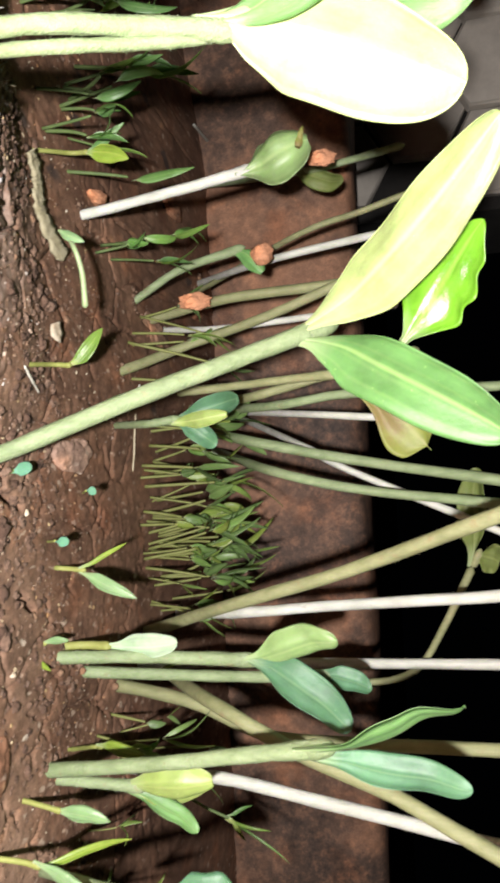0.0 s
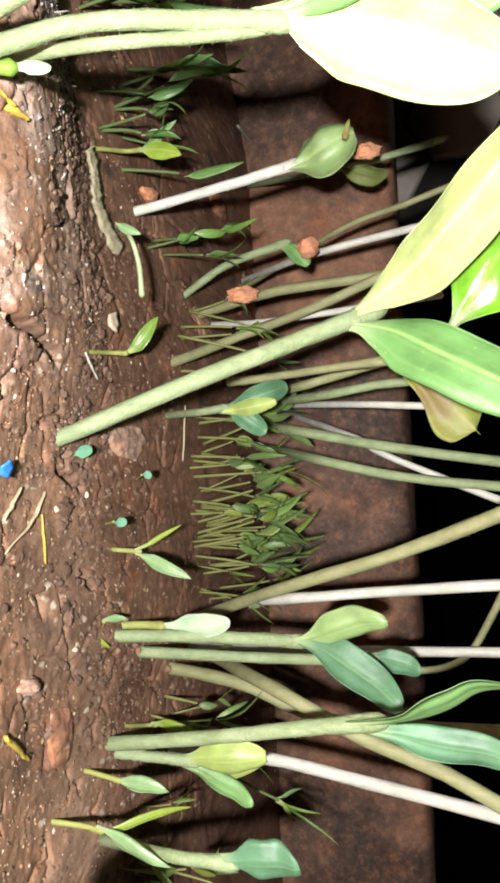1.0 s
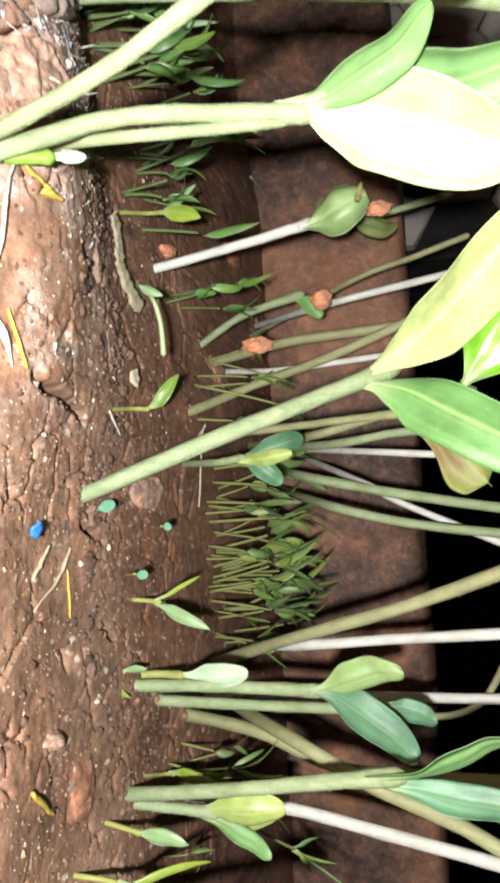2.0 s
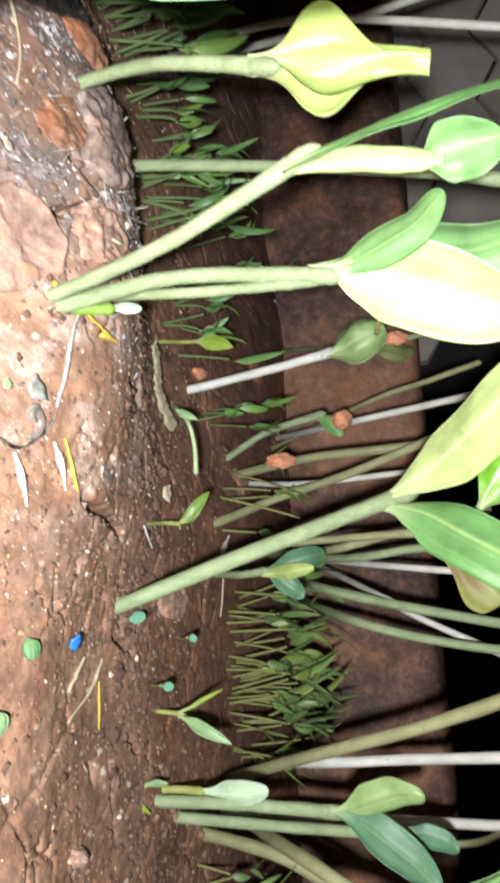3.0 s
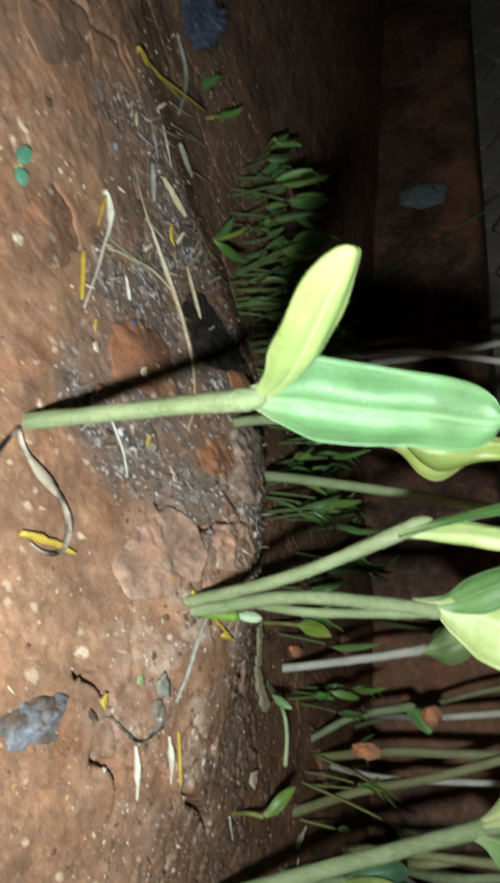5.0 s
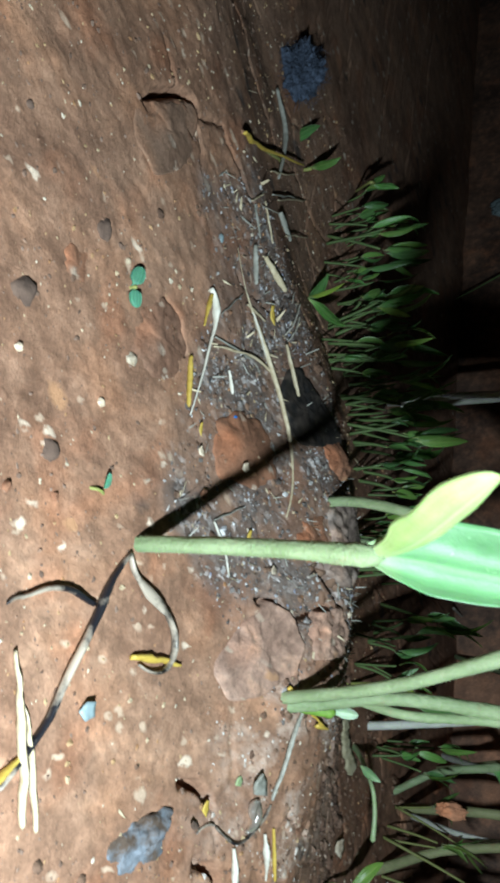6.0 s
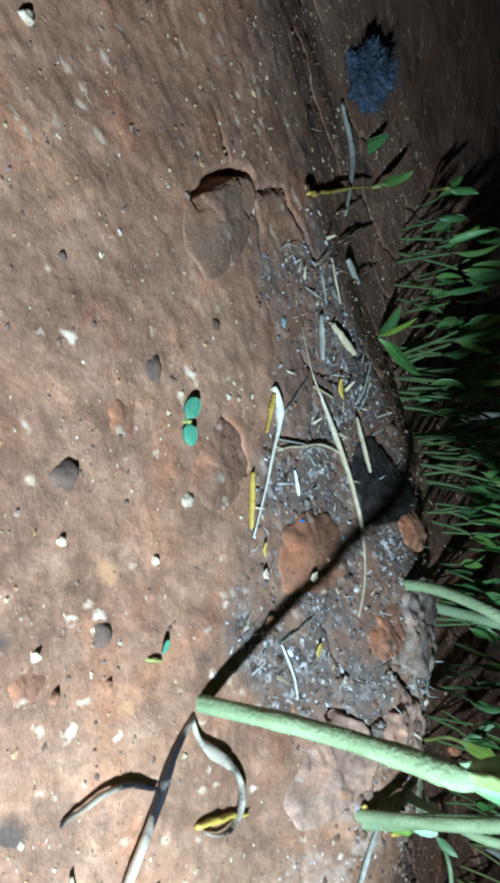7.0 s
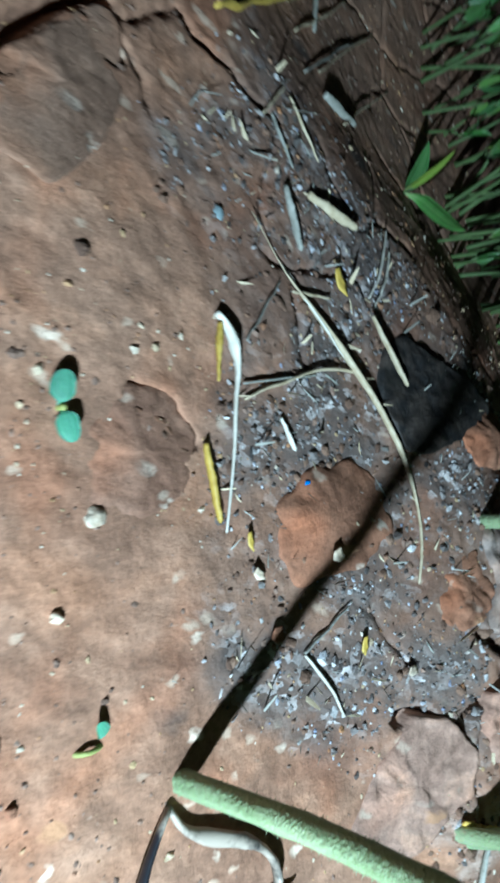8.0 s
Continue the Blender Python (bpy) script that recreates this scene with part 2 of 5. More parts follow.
blue_plastic = dry_material("blue_plastic", (0.02, 0.16, 0.62), (0.05, 0.30, 0.80), 0.35, 300)
fluff_grey = dry_material("blue_grey_fluff", (0.035, 0.05, 0.085), (0.12, 0.155, 0.23), 0.9, 800, 1.0)
straw_white = dry_material("bleached_straw", (0.60, 0.56, 0.45), (0.82, 0.80, 0.70), 0.45, 700)
straw_grey = dry_material("weathered_straw", (0.24, 0.24, 0.20), (0.46, 0.46, 0.40), 0.5, 700)
pebble_dark = dry_material("dark_pebble", (0.09, 0.058, 0.043), (0.20, 0.132, 0.095), 0.95, 300, 0.8)
pebble_blue = dry_material("grey_blue_pebble", (0.20, 0.26, 0.27), (0.32, 0.40, 0.42), 0.5, 300)
clod_grey = soil_material("greyish_clod", (0.15, 0.09, 0.06), (0.24, 0.15, 0.10), (0.34, 0.225, 0.16), gloss=0.9)
clod_red = soil_material("reddish_clod", (0.16, 0.085, 0.055), (0.235, 0.132, 0.085), (0.31, 0.19, 0.13), gloss=0.85)
clod_ashy = soil_material("ashy_clod", (0.085, 0.066, 0.056), (0.19, 0.15, 0.125), (0.40, 0.34, 0.30), gloss=0.7, spread=60)
clay_crumb = soil_material("bright_orange_clay", (0.42, 0.19, 0.10), (0.52, 0.25, 0.14), (0.60, 0.31, 0.18), gloss=0.9, specks=False)
grass_pale = leaf_material("pale_grass_blade", (0.20, 0.33, 0.15), (0.32, 0.45, 0.22), None, 0.4)
grass_olive = leaf_material("yellow_green_blade", (0.20, 0.29, 0.04), (0.32, 0.38, 0.08), None, 0.4)
grass_white = leaf_material("whitish_blade", (0.37, 0.52, 0.33), (0.50, 0.62, 0.44), None, 0.4)
sprout_green = stem_material("fresh_green_sprout", (0.12, 0.24, 0.02), (0.20, 0.34, 0.05), 0.2)
sprout_yellow = stem_material("yellow_sprout", (0.24, 0.26, 0.06), (0.34, 0.36, 0.11), 0.2)
crumb_brown = island_material("brown_crumbs", [(0.0, (0.15, 0.094, 0.064)), (0.5, (0.22, 0.14, 0.098)), (0.85, (0.30, 0.205, 0.15)), (1.0, (0.34, 0.19, 0.11))])
crumb_soil = island_material("soil_granules", [(0.0, (0.13, 0.074, 0.046)), (0.5, (0.215, 0.127, 0.08)), (0.9, (0.30, 0.19, 0.125)), (1.0, (0.36, 0.19, 0.10))], 0.8, 0.8)
crumb_grit = island_material("pale_grit", [(0.0, (0.42, 0.21, 0.09)), (0.45, (0.50, 0.36, 0.18)), (0.75, (0.60, 0.49, 0.33)), (1.0, (0.76, 0.68, 0.54))], 0.6)
crumb_ash = island_material("ash_grains", [(0.0, (0.07, 0.06, 0.055)), (0.4, (0.15, 0.128, 0.115)), (0.75, (0.30, 0.275, 0.26)), (0.93, (0.70, 0.69, 0.68)), (1.0, (0.25, 0.28, 0.40))], 0.35)
crumb_flake = island_material("burnt_flakes", [(0.0, (0.06, 0.055, 0.052)), (0.4, (0.20, 0.18, 0.16)), (0.75, (0.46, 0.44, 0.41)), (1.0, (0.80, 0.79, 0.78))], 0.35, 0.4)
crumb_rim = island_material("rim_soil", [(0.0, (0.12, 0.066, 0.042)), (0.5, (0.20, 0.115, 0.075)), (1.0, (0.30, 0.19, 0.13))], 0.9, 1.0)
crumb_chalk = island_material("chalky_grit", [(0.0, (0.36, 0.22, 0.15)), (0.45, (0.50, 0.37, 0.28)), (0.75, (0.66, 0.58, 0.50)), (1.0, (0.82, 0.80, 0.76))], 0.5)
mould_blue = dry_material("blue_grey_mould", (0.10, 0.07, 0.05), (0.19, 0.21, 0.24), 0.9, 220, 1.0, (0.4, 0.56))
teal_leaf = leaf_material("teal_cotyledon", (0.10, 0.27, 0.165), (0.10, 0.27, 0.165), None, 0.65, heel_tone=(0.14, 0.28, 0.17))
root_dark = dry_material("dark_rootlet", (0.012, 0.012, 0.016), (0.50, 0.43, 0.34), 0.4, 80, 0.5, (0.46, 0.56))


shell_glaze = dry_material("shell_glaze", (0.24, 0.19, 0.15), (0.52, 0.46, 0.40), 0.15, 250, 0.3)
shell_glaze.node_tree.nodes["Principled BSDF"].inputs["Transmission Weight"].default_value = 0.45


# ---- building helpers ----
def mesh_of(name, verts, faces, material, uvs=None):
    me = bpy.data.meshes.new(name)
    me.from_pydata([tuple(v) for v in verts], [], faces)
    if uvs is not None:
        layer = me.uv_layers.new(name="UVMap")
        idx = np.empty(len(me.loops), dtype=np.int32)
        me.loops.foreach_get("vertex_index", idx)
        layer.data.foreach_set("uv", np.asarray(uvs, dtype=np.float32)[idx].ravel())
    me.polygons.foreach_set("use_smooth", [True] * len(me.polygons))
    if material:
        me.materials.append(material)
    me.update()
    return me


def part(name, me, parent, label=""):
    ob = new(name, me)
    ob.parent = parent
    if label:
        tagged(ob, label)
    return ob


def unit(v):
    v = np.asarray(v, float)
    return v / max(np.linalg.norm(v), 1e-9)


def spline(points, n):
    """n points on a smooth line through the points given."""
    p = np.asarray(points, float)
    if len(p) == 2:
        return p[0] + np.linspace(0, 1, n)[:, None] * (p[1] - p[0])
    e = np.vstack([2 * p[0] - p[1], p, 2 * p[-1] - p[-2]])
    out = []
    for s in np.linspace(0, len(p) - 1, n):
        i = min(int(s), len(p) - 2)
        t = s - i
        a, b, c, d = e[i], e[i + 1], e[i + 2], e[i + 3]
        out.append(0.5 * (2 * b + (c - a) * t + (2 * a - 5 * b + 4 * c - d) * t * t + (3 * b - a - 3 * c + d) * t ** 3))
    return np.array(out)


def tube(name, points, radii, material, n=22, sides=10, lumps=0.05, seed=1, flat=1.0, hairs=0):
    """A closed stalk along a smooth line; radii at its ends; flat < 1 squeezes it."""
    rng = np.random.default_rng(seed)
    line = spline(points, n)
    r = np.interp(np.linspace(0, 1, n), np.linspace(0, 1, len(radii)), radii)
    tang = np.gradient(line, axis=0)
    r[-1] *= 0.35
    line[-1] = line[-2] + unit(tang[-1]) * r[-2] * 0.8
    verts, faces = [], []
    ref = np.array([0.3, 1.0, 0.2])
    for k in range(n):
        t = unit(tang[k])
        s = unit(np.cross(t, ref))
        u = np.cross(s, t)
        wob = 1 + lumps * rng.standard_normal(sides)
        for j in range(sides):
            a = 2 * math.pi * j / sides
            verts.append(line[k] + r[k] * wob[j] * (math.cos(a) * s + flat * math.sin(a) * u))
    for k in range(n - 1):
        for j in range(sides):
            j2 = (j + 1) % sides
            faces.append((k * sides + j, k * sides + j2, (k + 1) * sides + j2, (k + 1) * sides + j))
    faces.append(tuple(range(sides - 1, -1, -1)))
    faces.append(tuple((n - 1) * sides + j for j in range(sides)))
    for _ in range(hairs):
        k, j = rng.integers(3, n - 2), rng.integers(sides)
        foot = verts[k * sides + j] * (q := rng.uniform(0, 1)) + verts[(k + 1) * sides + j] * (1 - q)
        out_way = unit(foot - line[k] * q - line[k + 1] * (1 - q))
        o = len(verts)
        t = unit(tang[k])
        side = np.cross(out_way, t)
        verts += [foot + 0.035 * side - 0.1 * out_way, foot - 0.035 * side - 0.1 * out_way, foot + 0.08 * t - 0.1 * out_way, foot + out_way * rng.uniform(0.12, 0.34) + 0.08 * rng.standard_normal(3)]
        faces += [(o, o + 1, o + 3), (o + 1, o + 2, o + 3), (o + 2, o, o + 3)]
    return mesh_of(name, np.array(verts) * MM, faces, material)


def profile(shape, u):
    if shape == "coty":
        return np.sqrt(1 - np.clip(u, 0, 1) ** 5.0) * (0.28 + 0.72 * smooth01(u / 0.40))
    if shape == "ellip":
        return np.clip(1 - np.abs(2 * np.clip(u, 0, 1) ** 0.95 - 1) ** 2.3, 0, 1) ** 0.5 * (0.3 + 0.7 * smooth01(u / 0.36))
    if shape == "broad":
        return np.clip(1 - np.abs(2 * np.clip(u, 0, 1) ** 0.85 - 1) ** 2.6, 0, 1) ** 0.5 * (0.5 + 0.5 * smooth01(u / 0.3))
    if shape == "paddle":
        return np.sqrt(1 - np.clip(u, 0, 1) ** 9.0) * (0.22 + 0.78 * smooth01(u / 0.30)) * (0.92 + 0.08 * np.sin(5 * u + 1))
    if shape == "strap":
        return 0.75 + 0.25 * np.sin(math.pi * u) - 0.5 * smooth01((u - 0.85) / 0.15)
    if shape == "bud":
        return np.sin(math.pi * np.clip(u * 0.93 + 0.03, 0, 1)) ** 0.62
    if shape == "onion":
        return 0.95 * np.exp(-((u - 0.36) / 0.24) ** 2) + 0.24 * (1 - np.exp(-(u / 0.1) ** 2))
    if shape == "spoon":
        return 0.12 + 0.30 * smooth01(u / 0.3) + 0.62 * np.exp(-((u - 0.72) / 0.24) ** 2) - 0.9 * smooth01((u - 0.86) / 0.14)
    if shape == "true":
        return np.sin(math.pi * u ** 0.8) ** 0.7 * (1 + 0.10 * np.sin(u * 26))
    return 2.0 * np.sqrt(np.clip(u, 0, 1)) * (1 - u) ** 0.8


def leaf(name, base, tip, normal, width, bow, wrap, shape, material, thick=0.7, seed=0, nu=30, nv=10, ruffle=0.02, foot=0.0, back=(0.0, 0.0, 0.0)):
    """A leaf with thickness: bowed along its length, wrapped across it, with a groove at the midrib."""
    rng = np.random.default_rng(seed)
    base, tip = np.asarray(base, float), np.asarray(tip, float)
    length = np.linalg.norm(tip - base)
    ax = unit(tip - base)
    nn = unit(np.asarray(normal, float) - ax * np.dot(normal, ax))
    sd = np.cross(ax, nn)
    us = np.linspace(0, 1, nu)
    us = 0.35 * us + 0.65 * (1 - np.cos(math.pi * us)) / 2
    vs = np.linspace(-1, 1, nv + 1)
    ph = rng.uniform(0, 6.28, 4)
    top, low, uvs = [], [], []
    for u in us:
        w = max(0.02, float(profile(shape, np.array(u)))) * width / 2
        grip = foot * (0.55 + 0.45 * float(smooth01(u / 0.11)))
        w = max(grip + (w - grip) * float(smooth01((u - 0.02) / (0.11 if shape in ("broad", "paddle") else 0.2))), grip * (1 - 1.3 * u) if u > 0.11 else 0.0)
        mid = base + ax * length * u + nn * length * bow * 4 * u * (1 - u)
        mid = mid + sd * length * 0.045 * math.sin(3 * u + ph[0])
        if shape in ("coty", "paddle"):
            mid = mid + nn * length * 0.16 * float(smooth01((u - 0.62) / 0.38)) ** 1.5
        mid = mid + np.asarray(back) * max(0.0, 1 - u / 0.24) ** 2
        for v in vs:
            a = wrap * v
            wav = ruffle * width * (math.sin(9 * u + ph[1]) * v * v + 0.6 * math.sin(17 * u + ph[2] + 2 * v) * abs(v))
            wav += 0.8 * ruffle * width * math.cos(8 * v + ph[3]) * min(1.0, 3 * u * (1 - u))
            p = mid + sd * w * math.sin(a) / wrap - nn * w * (1 - math.cos(a)) / wrap + nn * wav
            p = p - nn * 0.035 * width * math.exp(-(v / 0.14) ** 2) * (1 - u)
            th = thick * (0.25 + 0.75 * (1 - v * v)) * (0.4 + 0.6 * math.sin(math.pi * min(1, u * 0.9 + 0.1)))
            swell = grip * 0.75 * max(0.0, 1 - u / 0.26) ** 2 * math.sqrt(max(0.0, 1 - v * v))
            top.append(p + nn * swell)
            low.append(p - nn * (th + swell))
            uvs.append((u * 3, v))
    m = nv + 1
    faces = []
    off = nu * m
    for i in range(nu - 1):
        for j in range(nv):
            a, b, c, d = i * m + j, i * m + j + 1, (i + 1) * m + j + 1, (i + 1) * m + j
            faces.append((a, d, c, b))
            faces.append((off + a, off + b, off + c, off + d))
    ring = [i * m for i in range(nu)] + [(nu - 1) * m + j for j in range(1, m)] + [i * m + nv for i in range(nu - 2, -1, -1)] + list(range(nv - 1, 0, -1))
    for k in range(len(ring)):
        a, b = ring[k], ring[(k + 1) % len(ring)]
        faces.append((a, b, off + b, off + a))
    return mesh_of(name, np.array(top + low) * MM, faces, material, uvs + uvs)


# ---- relief of the bed ----
def hashed(i, j, k):
    h = np.sin(i * 127.1 + j * 311.7 + k * 74.7) * 43758.5453
    return h - np.floor(h)


def value_noise(x, y, k=0):
    i, j = np.floor(x), np.floor(y)
    fx, fy = x - i, y - j
    fx, fy = fx * fx * (3 - 2 * fx), fy * fy * (3 - 2 * fy)
    a, b, c, d = hashed(i, j, k), hashed(i + 1, j, k), hashed(i, j + 1, k), hashed(i + 1, j + 1, k)
    return (a * (1 - fx) + b * fx) * (1 - fy) + (c * (1 - fx) + d * fx) * fy


def fbm(x, y, octaves=4, k=0):
    s, amp, tot = 0, 1.0, 0
    for o in range(octaves):
        s = s + amp * (value_noise(x * 2 ** o + 17 * o, y * 2 ** o - 9 * o, k + o) - 0.5)
        tot += amp
        amp *= 0.55
    return s / tot


def cells(x, y, k=0):
    """Distances to the nearest and the second nearest of scattered seeds."""
    i, j = np.floor(x), np.floor(y)
    f1 = np.full(np.shape(x), 9.0)
    f2 = f1.copy()
    for di in (-1, 0, 1):
        for dj in (-1, 0, 1):
            px = i + di + hashed(i + di, j + dj, k)
            py = j + dj + hashed(i + di, j + dj, k + 5)
            d = np.hypot(px - x, py - y)
            f2 = np.where(d < f1, f1, np.minimum(f2, d))
            f1 = np.minimum(f1, d)
    return f1, f2


def smooth01(v):
    v = np.clip(v, 0.0, 1.0)
    return v * v * (3 - 2 * v)


def rim_line(x):
    """Where the crusted edge of the bed runs, y over x, in millimetres."""
    return 112 - 104 * np.clip((-x - 20) / 128, 0, 1.7) ** 2.7


def ground(x, y):
    """Height of the bed without its fine relief, all in millimetres."""
    d = y - rim_line(x)
    wide = 24 + 42 * smooth01((-x - 90) / 45) + 70 * smooth01((-x - 130) / 50)
    drop = (3 + 6 * smooth01((-x - 100) / 60)) * smooth01((d + 5) / wide) * smooth01((20 - x) / 60)
    mound = 10 * np.exp(-((x + 62) / 46) ** 2 - ((y - 80) / 23) ** 2)
    dip = 2.3 * np.exp(-((x + 62) / 20) ** 2 - ((y - 6) / 16) ** 2)
    right = -4.5 * smooth01((x + 25) / 35) * smooth01((y - 70) / 30)
    return mound - drop - dip + right


def gap(x, y, line, wide, deep):
    """An open crack along a line, as a depth."""
    best = np.full(np.shape(x), 99.0)
    for (ax, ay), (bx, by) in zip(line, line[1:]):
        dx, dy = bx - ax, by - ay
        t = np.clip(((x - ax) * dx + (y - ay) * dy) / (dx * dx + dy * dy), 0, 1)
        best = np.minimum(best, np.hypot(x - ax - t * dx, y - ay - t * dy))
    return deep * np.exp(-(best / wide) ** 4)


FEET = [(1, 105), (-53, 146), (-57, 24), (-45, 68), (-50, 78), (-46, 66), (-85, 72), (-87, 98), (50, 175), (52, 204), (41, 127), (47, 137), (56, 155), (62, 186), (61, 121), (64, 124), (75, 153), (77, 117), (55, 168), (-5, 242), (3, 260), (-12, 276), (-12, 225), (-12, 233), (-12, 248), (-6, 161), (-39, 176), (-36, 188), (-19, 162), (-58, 242), (-35, 198), (-52, 233), (-99, 259), (56, 52)]

CRACKS = [
    [(-59.6, 55.9), (-60.0, 59.4), (-57.3, 64.5), (-55.2, 67.6)],
    [(-57.0, 64.4), (-61.1, 68.7), (-65.3, 75.1)],
    [(-116.0, -1.8), (-122.2, 1.6), (-127.2, 5.0), (-128.2, 8.1)],
    [(-126.8, 7.6), (-123.6, 9.4)],
    [(-91.9, 15.1), (-91.3, 19.7), (-88.6, 22.1)],
    [(-17.3, 80.2), (-16.2, 91.0), (-13.5, 101.9)],
    [(-19.4, 55.4), (-19.0, 59.8), (-17.7, 62.3)],
    [(-29.6, 48.1), (-29.2, 53.2), (-28.1, 56.2)],
    [(-70.5, 69.6), (-66.9, 77.1), (-61.6, 81.8)],
    [(5.9, 106.9), (10.0, 115.7)],
    [(25.8, 113.9), (29.5, 119.1)],
]


def swell(x, y):
    """The bed's height with its broad lumps alone."""
    return ground(x, y) + 2.0 * fbm(x / 34, y / 48, 3, 1)


def relief(x, y):
    """Height of the bed with clods, cracks and crumbs, in millimetres."""
    off = y - rim_line(x)
    near = np.exp(-((off + 14) / 26) ** 2) * (0.25 + 0.75 * smooth01((30 - x) / 60)) * (1 - 0.5 * smooth01((-x - 85) / 30))
    near = np.maximum(near, 0.45 * smooth01(off / 15) * smooth01((y - 60) / 30))
    bare = 1 - smooth01((off + 62) / 22)
    calm = (1 - 0.25 * smooth01((off - 4) / 10)) * (1 - 0.45 * bare)
    h = swell(x, y) + calm * (0.32 + 0.12 * near) * fbm(x / 9, y / 12, 4, 2)
    for fx, fy in FEET:
        h = h + 0.5 * np.exp(-((x - fx) ** 2 + (y - fy) ** 2) / 11)
    # broad plates of crust with open cracks between them
    bx, by = x + 5 * fbm(x / 8, y / 8, 4, 9), y + 5 * fbm(x / 8, y / 8, 4, 29)
    f1, f2 = cells(bx / 16, by / 18, 3)
    open_here = smooth01((value_noise(x / 18, y / 18, 8) - 0.50) / 0.12) * (1 - 0.95 * bare)
    h = h - (0.8 + 0.7 * near) * np.exp(-((f2 - f1) / 0.036) ** 2) * open_here
    # short broken cracks towards the rim
    cx, cy = x + 4 * fbm(x / 5, y / 5, 4, 19), y + 4 * fbm(x / 5, y / 5, 4, 39)
    f1, f2 = cells(cx / 7.0, cy / 8.5, 33)
    edge = smooth01((off + 46) / 16) * smooth01((x + 78) / 20)
    broken = edge * smooth01((value_noise(x / 9, y / 9, 18) - 0.63) / 0.08)
    h = h - 1.2 * calm * broken * np.exp(-((f2 - f1) / 0.055) ** 2)
    # crumbs and splinters of soil, angular and uneven
    for size, tall, k in ((5.5, 1.3, 6), (2.8, 1.0, 16)):
        g1, g2 = cells(cx / size, cy / size / 1.15, k)
        pick = smooth01((value_noise(x / 8, y / 8, k + 2) - 0.52) / 0.14)
        h = h + calm * tall * (0.05 + 0.12 * near) * np.clip((g2 - g1) / 0.5, 0, 1) * pick
    ridged = 0.5 - np.abs(fbm(x / 5.0, y / 6.0, 5, 81)) * 2.2
    h = h + calm * (0.10 + 0.10 * near) * ridged
    wx, wy = x + 1.6 * fbm(x / 4, y / 4, 2, 41), y + 1.6 * fbm(x / 4, y / 4, 2, 43)
    for line in CRACKS:
        h = h - gap(wx, wy, line, 0.8, 4.0)
    return h + (calm * (0.26 + 0.16 * near) + 0.24 * bare) * fbm(x / 2.4, y / 2.8, 4, 7) + (0.26 + 0.16 * near) * fbm(x / 1.3, y / 1.3, 2, 57) + 0.5 * bare * fbm(x / 6, y / 7, 3, 77)


def ash_field(x, y):
    """How thickly ash and burnt litter lie, 0 to 1: a patch round the charred wood that thins along the rim."""
    left = np.interp(x, [-230, -165, -150, -130, -120, -112, -104, -90, -75, -65, -57, -45, -30], [-20, 18, 22, 27, 15, 20, 27, 28, 28, 26, 44, 62, 90])
    body = smooth01((y - left + 5) / 9) * smooth01((rim_line(x) + 14 - y) / 16)
    reach = np.interp(x, [-200, -150, -125, -115, -65, -52, -35], [0.15, 0.35, 0.6, 1.0, 1.0, 0.45, 0.0])
    return body * reach * (0.25 + 0.75 * smooth01((fbm(x / 9, y / 11, 4, 12) + 0.14) / 0.24))


def chalk_field(x, y):
    """How far the crust is bleached, 0 to 1: a dried stretch of the rim."""
    zone = np.exp(-((x + 36) / 22) ** 2 - ((y - 82) / 24) ** 2)
    return zone * smooth01((fbm(x / 6, y / 8, 4, 62) + 0.10) / 0.22)


def rest(x, y):
    """The bed's height under a thing, in millimetres."""
    return float(relief(np.array([float(x)]), np.array([float(y)]))[0])


def stretched(lo, hi, step, far):
    core = np.arange(lo, hi + step, step)
    grow, out = step, []
    at = hi
    while at < far:
        grow *= 1.16
        at += grow
        out.append(at)
    up = np.array(out)
    return np.concatenate([lo - (up[::-1] - hi), core, up])


xs = stretched(-215.0, 95.0, 0.48, 40000.0)
ys = stretched(-32.0, 172.0, 0.48, 40000.0)
gx, gy = np.meshgrid(xs, ys)
gz = relief(gx, gy)
# past the bed the ground lies level and a little lower
out_of_bed = smooth01((np.abs(gx + 60) - 500) / 300) + smooth01((np.abs(gy - 60) - 350) / 200)
gz = np.where(out_of_bed > 0, gz * (1 - np.clip(out_of_bed, 0, 1)) - 4 * np.clip(out_of_bed, 0, 1), gz)
gv = np.stack([gx, gy, gz], -1).reshape(-1, 3) * MM
nxs, nys = len(xs), len(ys)
ii, jj = np.meshgrid(np.arange(nxs - 1), np.arange(nys - 1))
aa = (jj * nxs + ii).ravel()
me = bpy.data.meshes.new("ground")
me.vertices.add(len(gv))
me.vertices.foreach_set("co", gv.astype(np.float32).ravel())
quads = np.stack([aa, aa + 1, aa + nxs + 1, aa + nxs], -1).astype(np.int32)
me.loops.add(quads.size)
me.loops.foreach_set("vertex_index", quads.ravel())
me.polygons.add(len(quads))
me.polygons.foreach_set("loop_start", np.arange(0, quads.size, 4, dtype=np.int32))
me.polygons.foreach_set("use_smooth", np.ones(len(quads), dtype=bool))
me.update(calc_edges=True)
me.validate()
layer = me.attributes.new("ash", "FLOAT", "POINT")
layer.data.foreach_set("value", ash_field(gx, gy).astype(np.float32).ravel())
chalk = me.attributes.new("chalk", "FLOAT", "POINT")
chalk.data.foreach_set("value", chalk_field(gx, gy).astype(np.float32).ravel())
# share of the darker, redder tone: rises past the rim, none below x -140
past_rim = me.attributes.new("past_rim", "FLOAT", "POINT")
rim_off = gy - rim_line(gx) + 24 * fbm(gx / 20, gy / 20, 4, 52)
past_rim_amount = smooth01((rim_off - 4) / 14) * smooth01((gx + 140) / 30)
